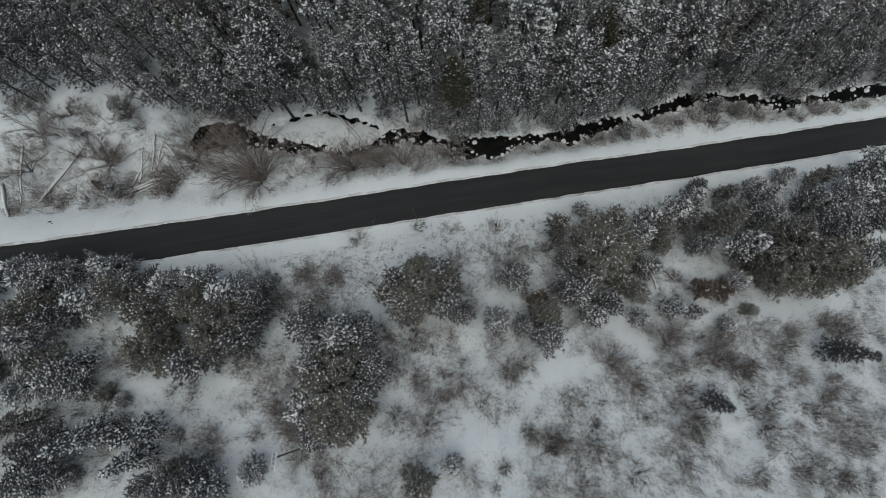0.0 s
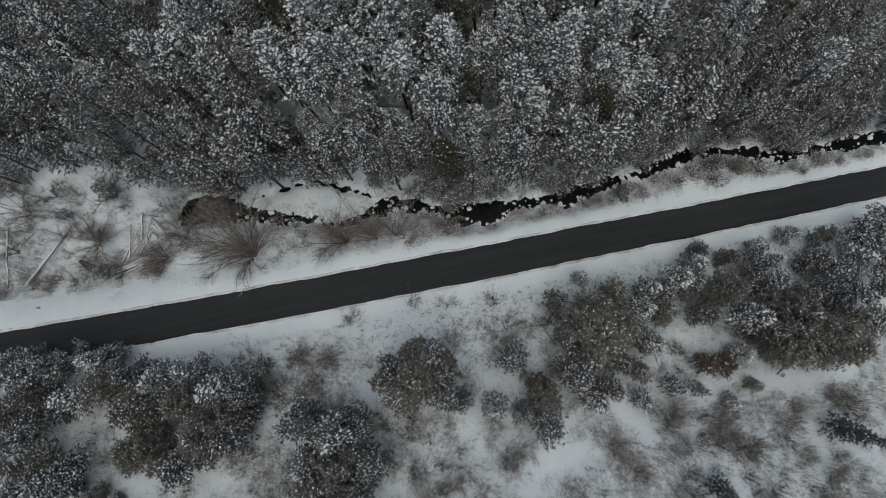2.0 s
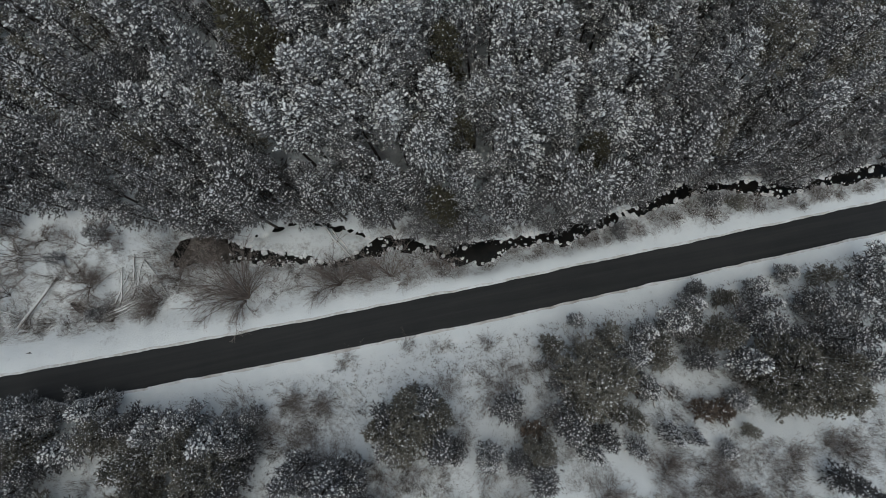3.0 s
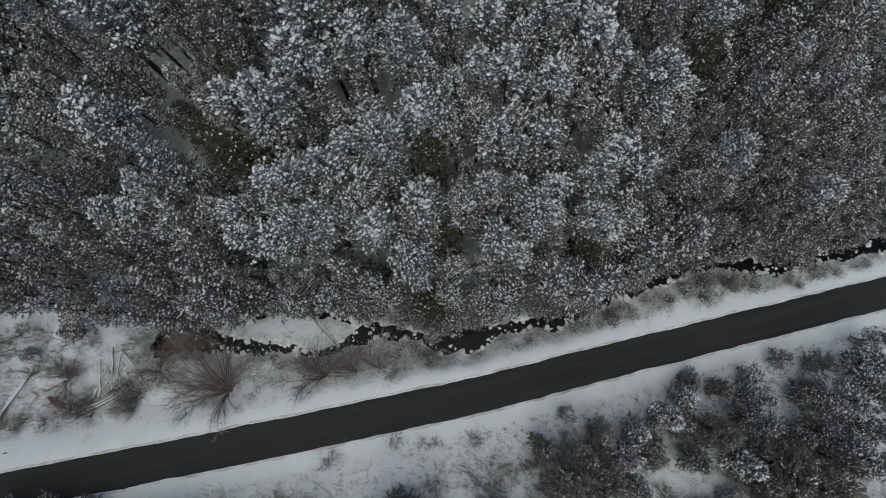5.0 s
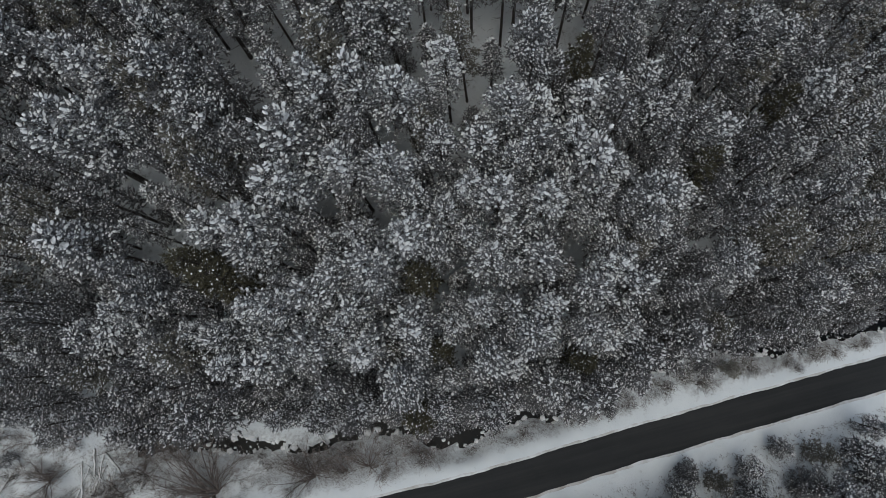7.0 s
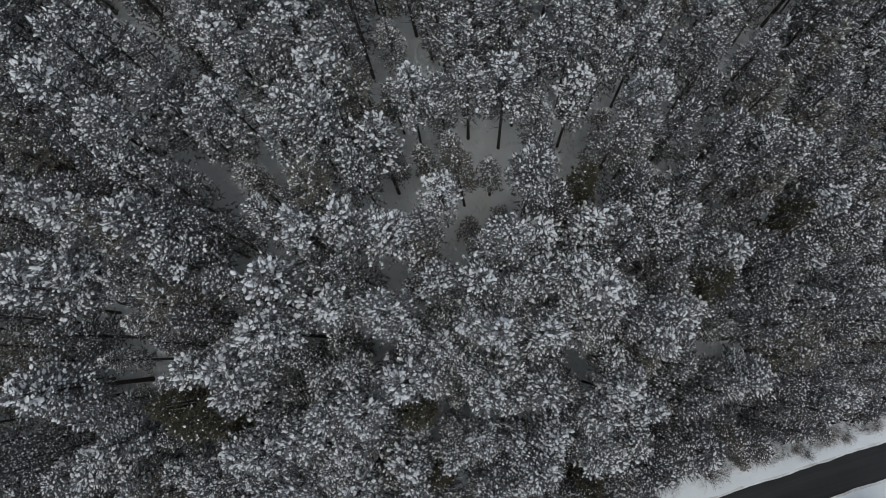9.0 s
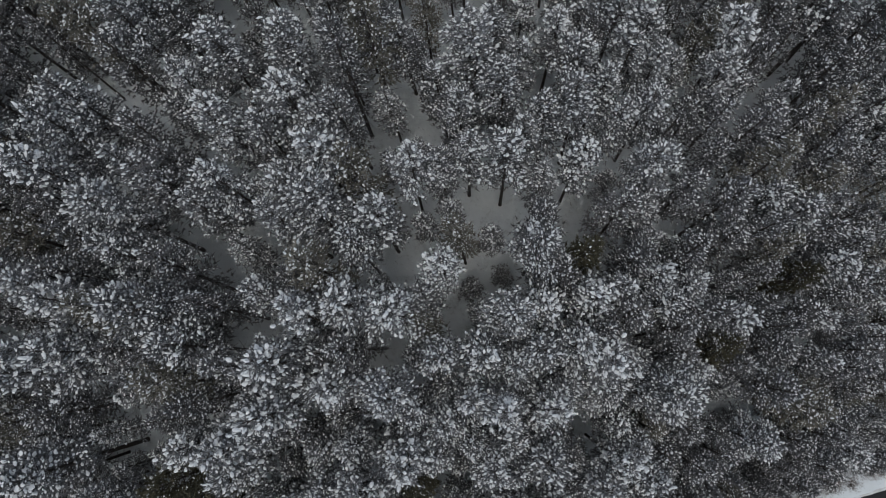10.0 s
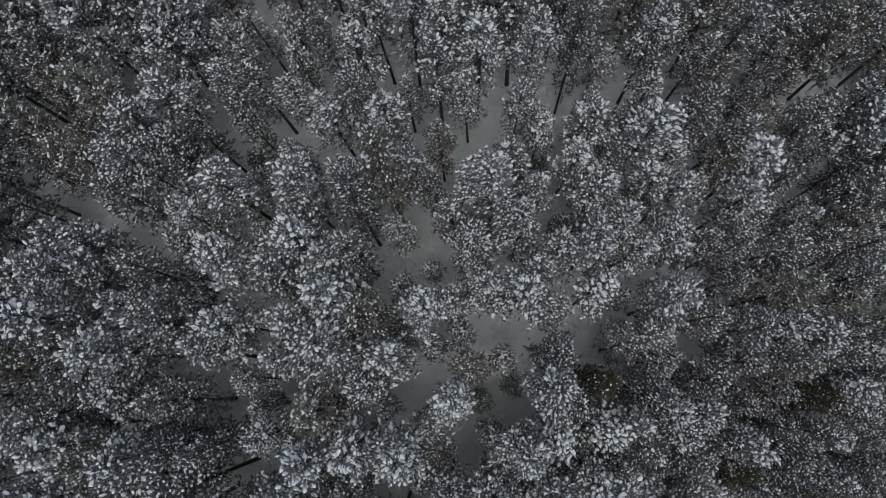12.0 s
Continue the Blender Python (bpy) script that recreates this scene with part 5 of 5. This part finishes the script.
# ---- withered growth ----
def low_growth(name, seed, tries, where, label, category, tall, wide, splay=0.75, coarse=3.4, mat=TWIG):
    """Countless stalks and low twigs, in drifts that follow how bare the ground is."""
    rng = random.Random(seed)
    s = Soup()
    for _ in range(tries):
        x, y, c = where(rng)
        if c < 0.1 or wobble(x, y, coarse, 11) + 0.5 * wobble(x, y, 1.2, 12) < 0.40 - 0.85 * c:
            continue
        z = ground_z(x, y)
        for _ in range(4):
            d = Vector((rng.gauss(0, splay), rng.gauss(0, splay), 1)).normalized()
            w = d.orthogonal().normalized() * rng.uniform(0.010, 0.026) * wide
            p = Vector((x + rng.gauss(0, 0.25), y + rng.gauss(0, 0.25), z - 0.03))
            s.add((p + w, p - w, p + d * rng.uniform(0.3, 1.0) * tall), ((0, 1, 2),))
    tagged(new(name, s.mesh(name, mat)), label, category, kind="stuff")


def on_slope(rng):
    x, y = rng.uniform(-75, 95), rng.uniform(-26, 46)
    return x, y, (scrub_cover(x, y) if y < road_y(x) else 0)


def on_verge(rng):
    x = rng.uniform(-75, 92)
    return x, road_y(x) - ROAD_HALF - rng.uniform(3.0, 14), 0.38


def in_thicket(rng):
    x, y = rng.uniform(10, 95), rng.uniform(-26, 30)
    return x, y, (scrub_cover(x, y) - 0.06 if y < road_y(x) - 12 else 0)


def by_stream(rng):
    x = rng.uniform(-85, 95)
    y = stream_y(x) + rng.uniform(-9, 6)
    return x, y, (0.7 if y > road_y(x) + ROAD_HALF + 3 + 1.5 * wobble(x, y, 5, 6) and abs(y - stream_y(x)) > stream_half(x) - (1.8 if x < -38 else 0.2) and not 0 < y - stream_y(x) < 7 * island(x) else 0)


def in_forest(rng):
    x, y = rng.uniform(-85, 95), rng.uniform(50, 150)
    return x, y, (0.5 if y > stream_y(x) + 4 else 0)


low_growth("withered_scrub", 9, 90000, on_slope, "withered grass and low scrub poking through snow", "scrub", 0.75, 1.0, 0.7, 1.7)
low_growth("verge_grass", 14, 26000, on_verge, "thin dead grass on the snowy road verge", "grass", 0.34, 3.0, 1.3, 0.8)
low_growth("sapling_thicket", 12, 30000, in_thicket, "thicket of thin leafless saplings on the open slope", "thicket", 2.0, 1.2, 0.35, 2.2, PALE_TWIG)
low_growth("bank_scrub", 10, 30000, by_stream, "brown twigs and stalks along the stream bank", "scrub", 1.3, 1.0)
low_growth("forest_undergrowth", 11, 4500, in_forest, "dark twigs and litter on the forest floor", "undergrowth", 1.0, 1.3)
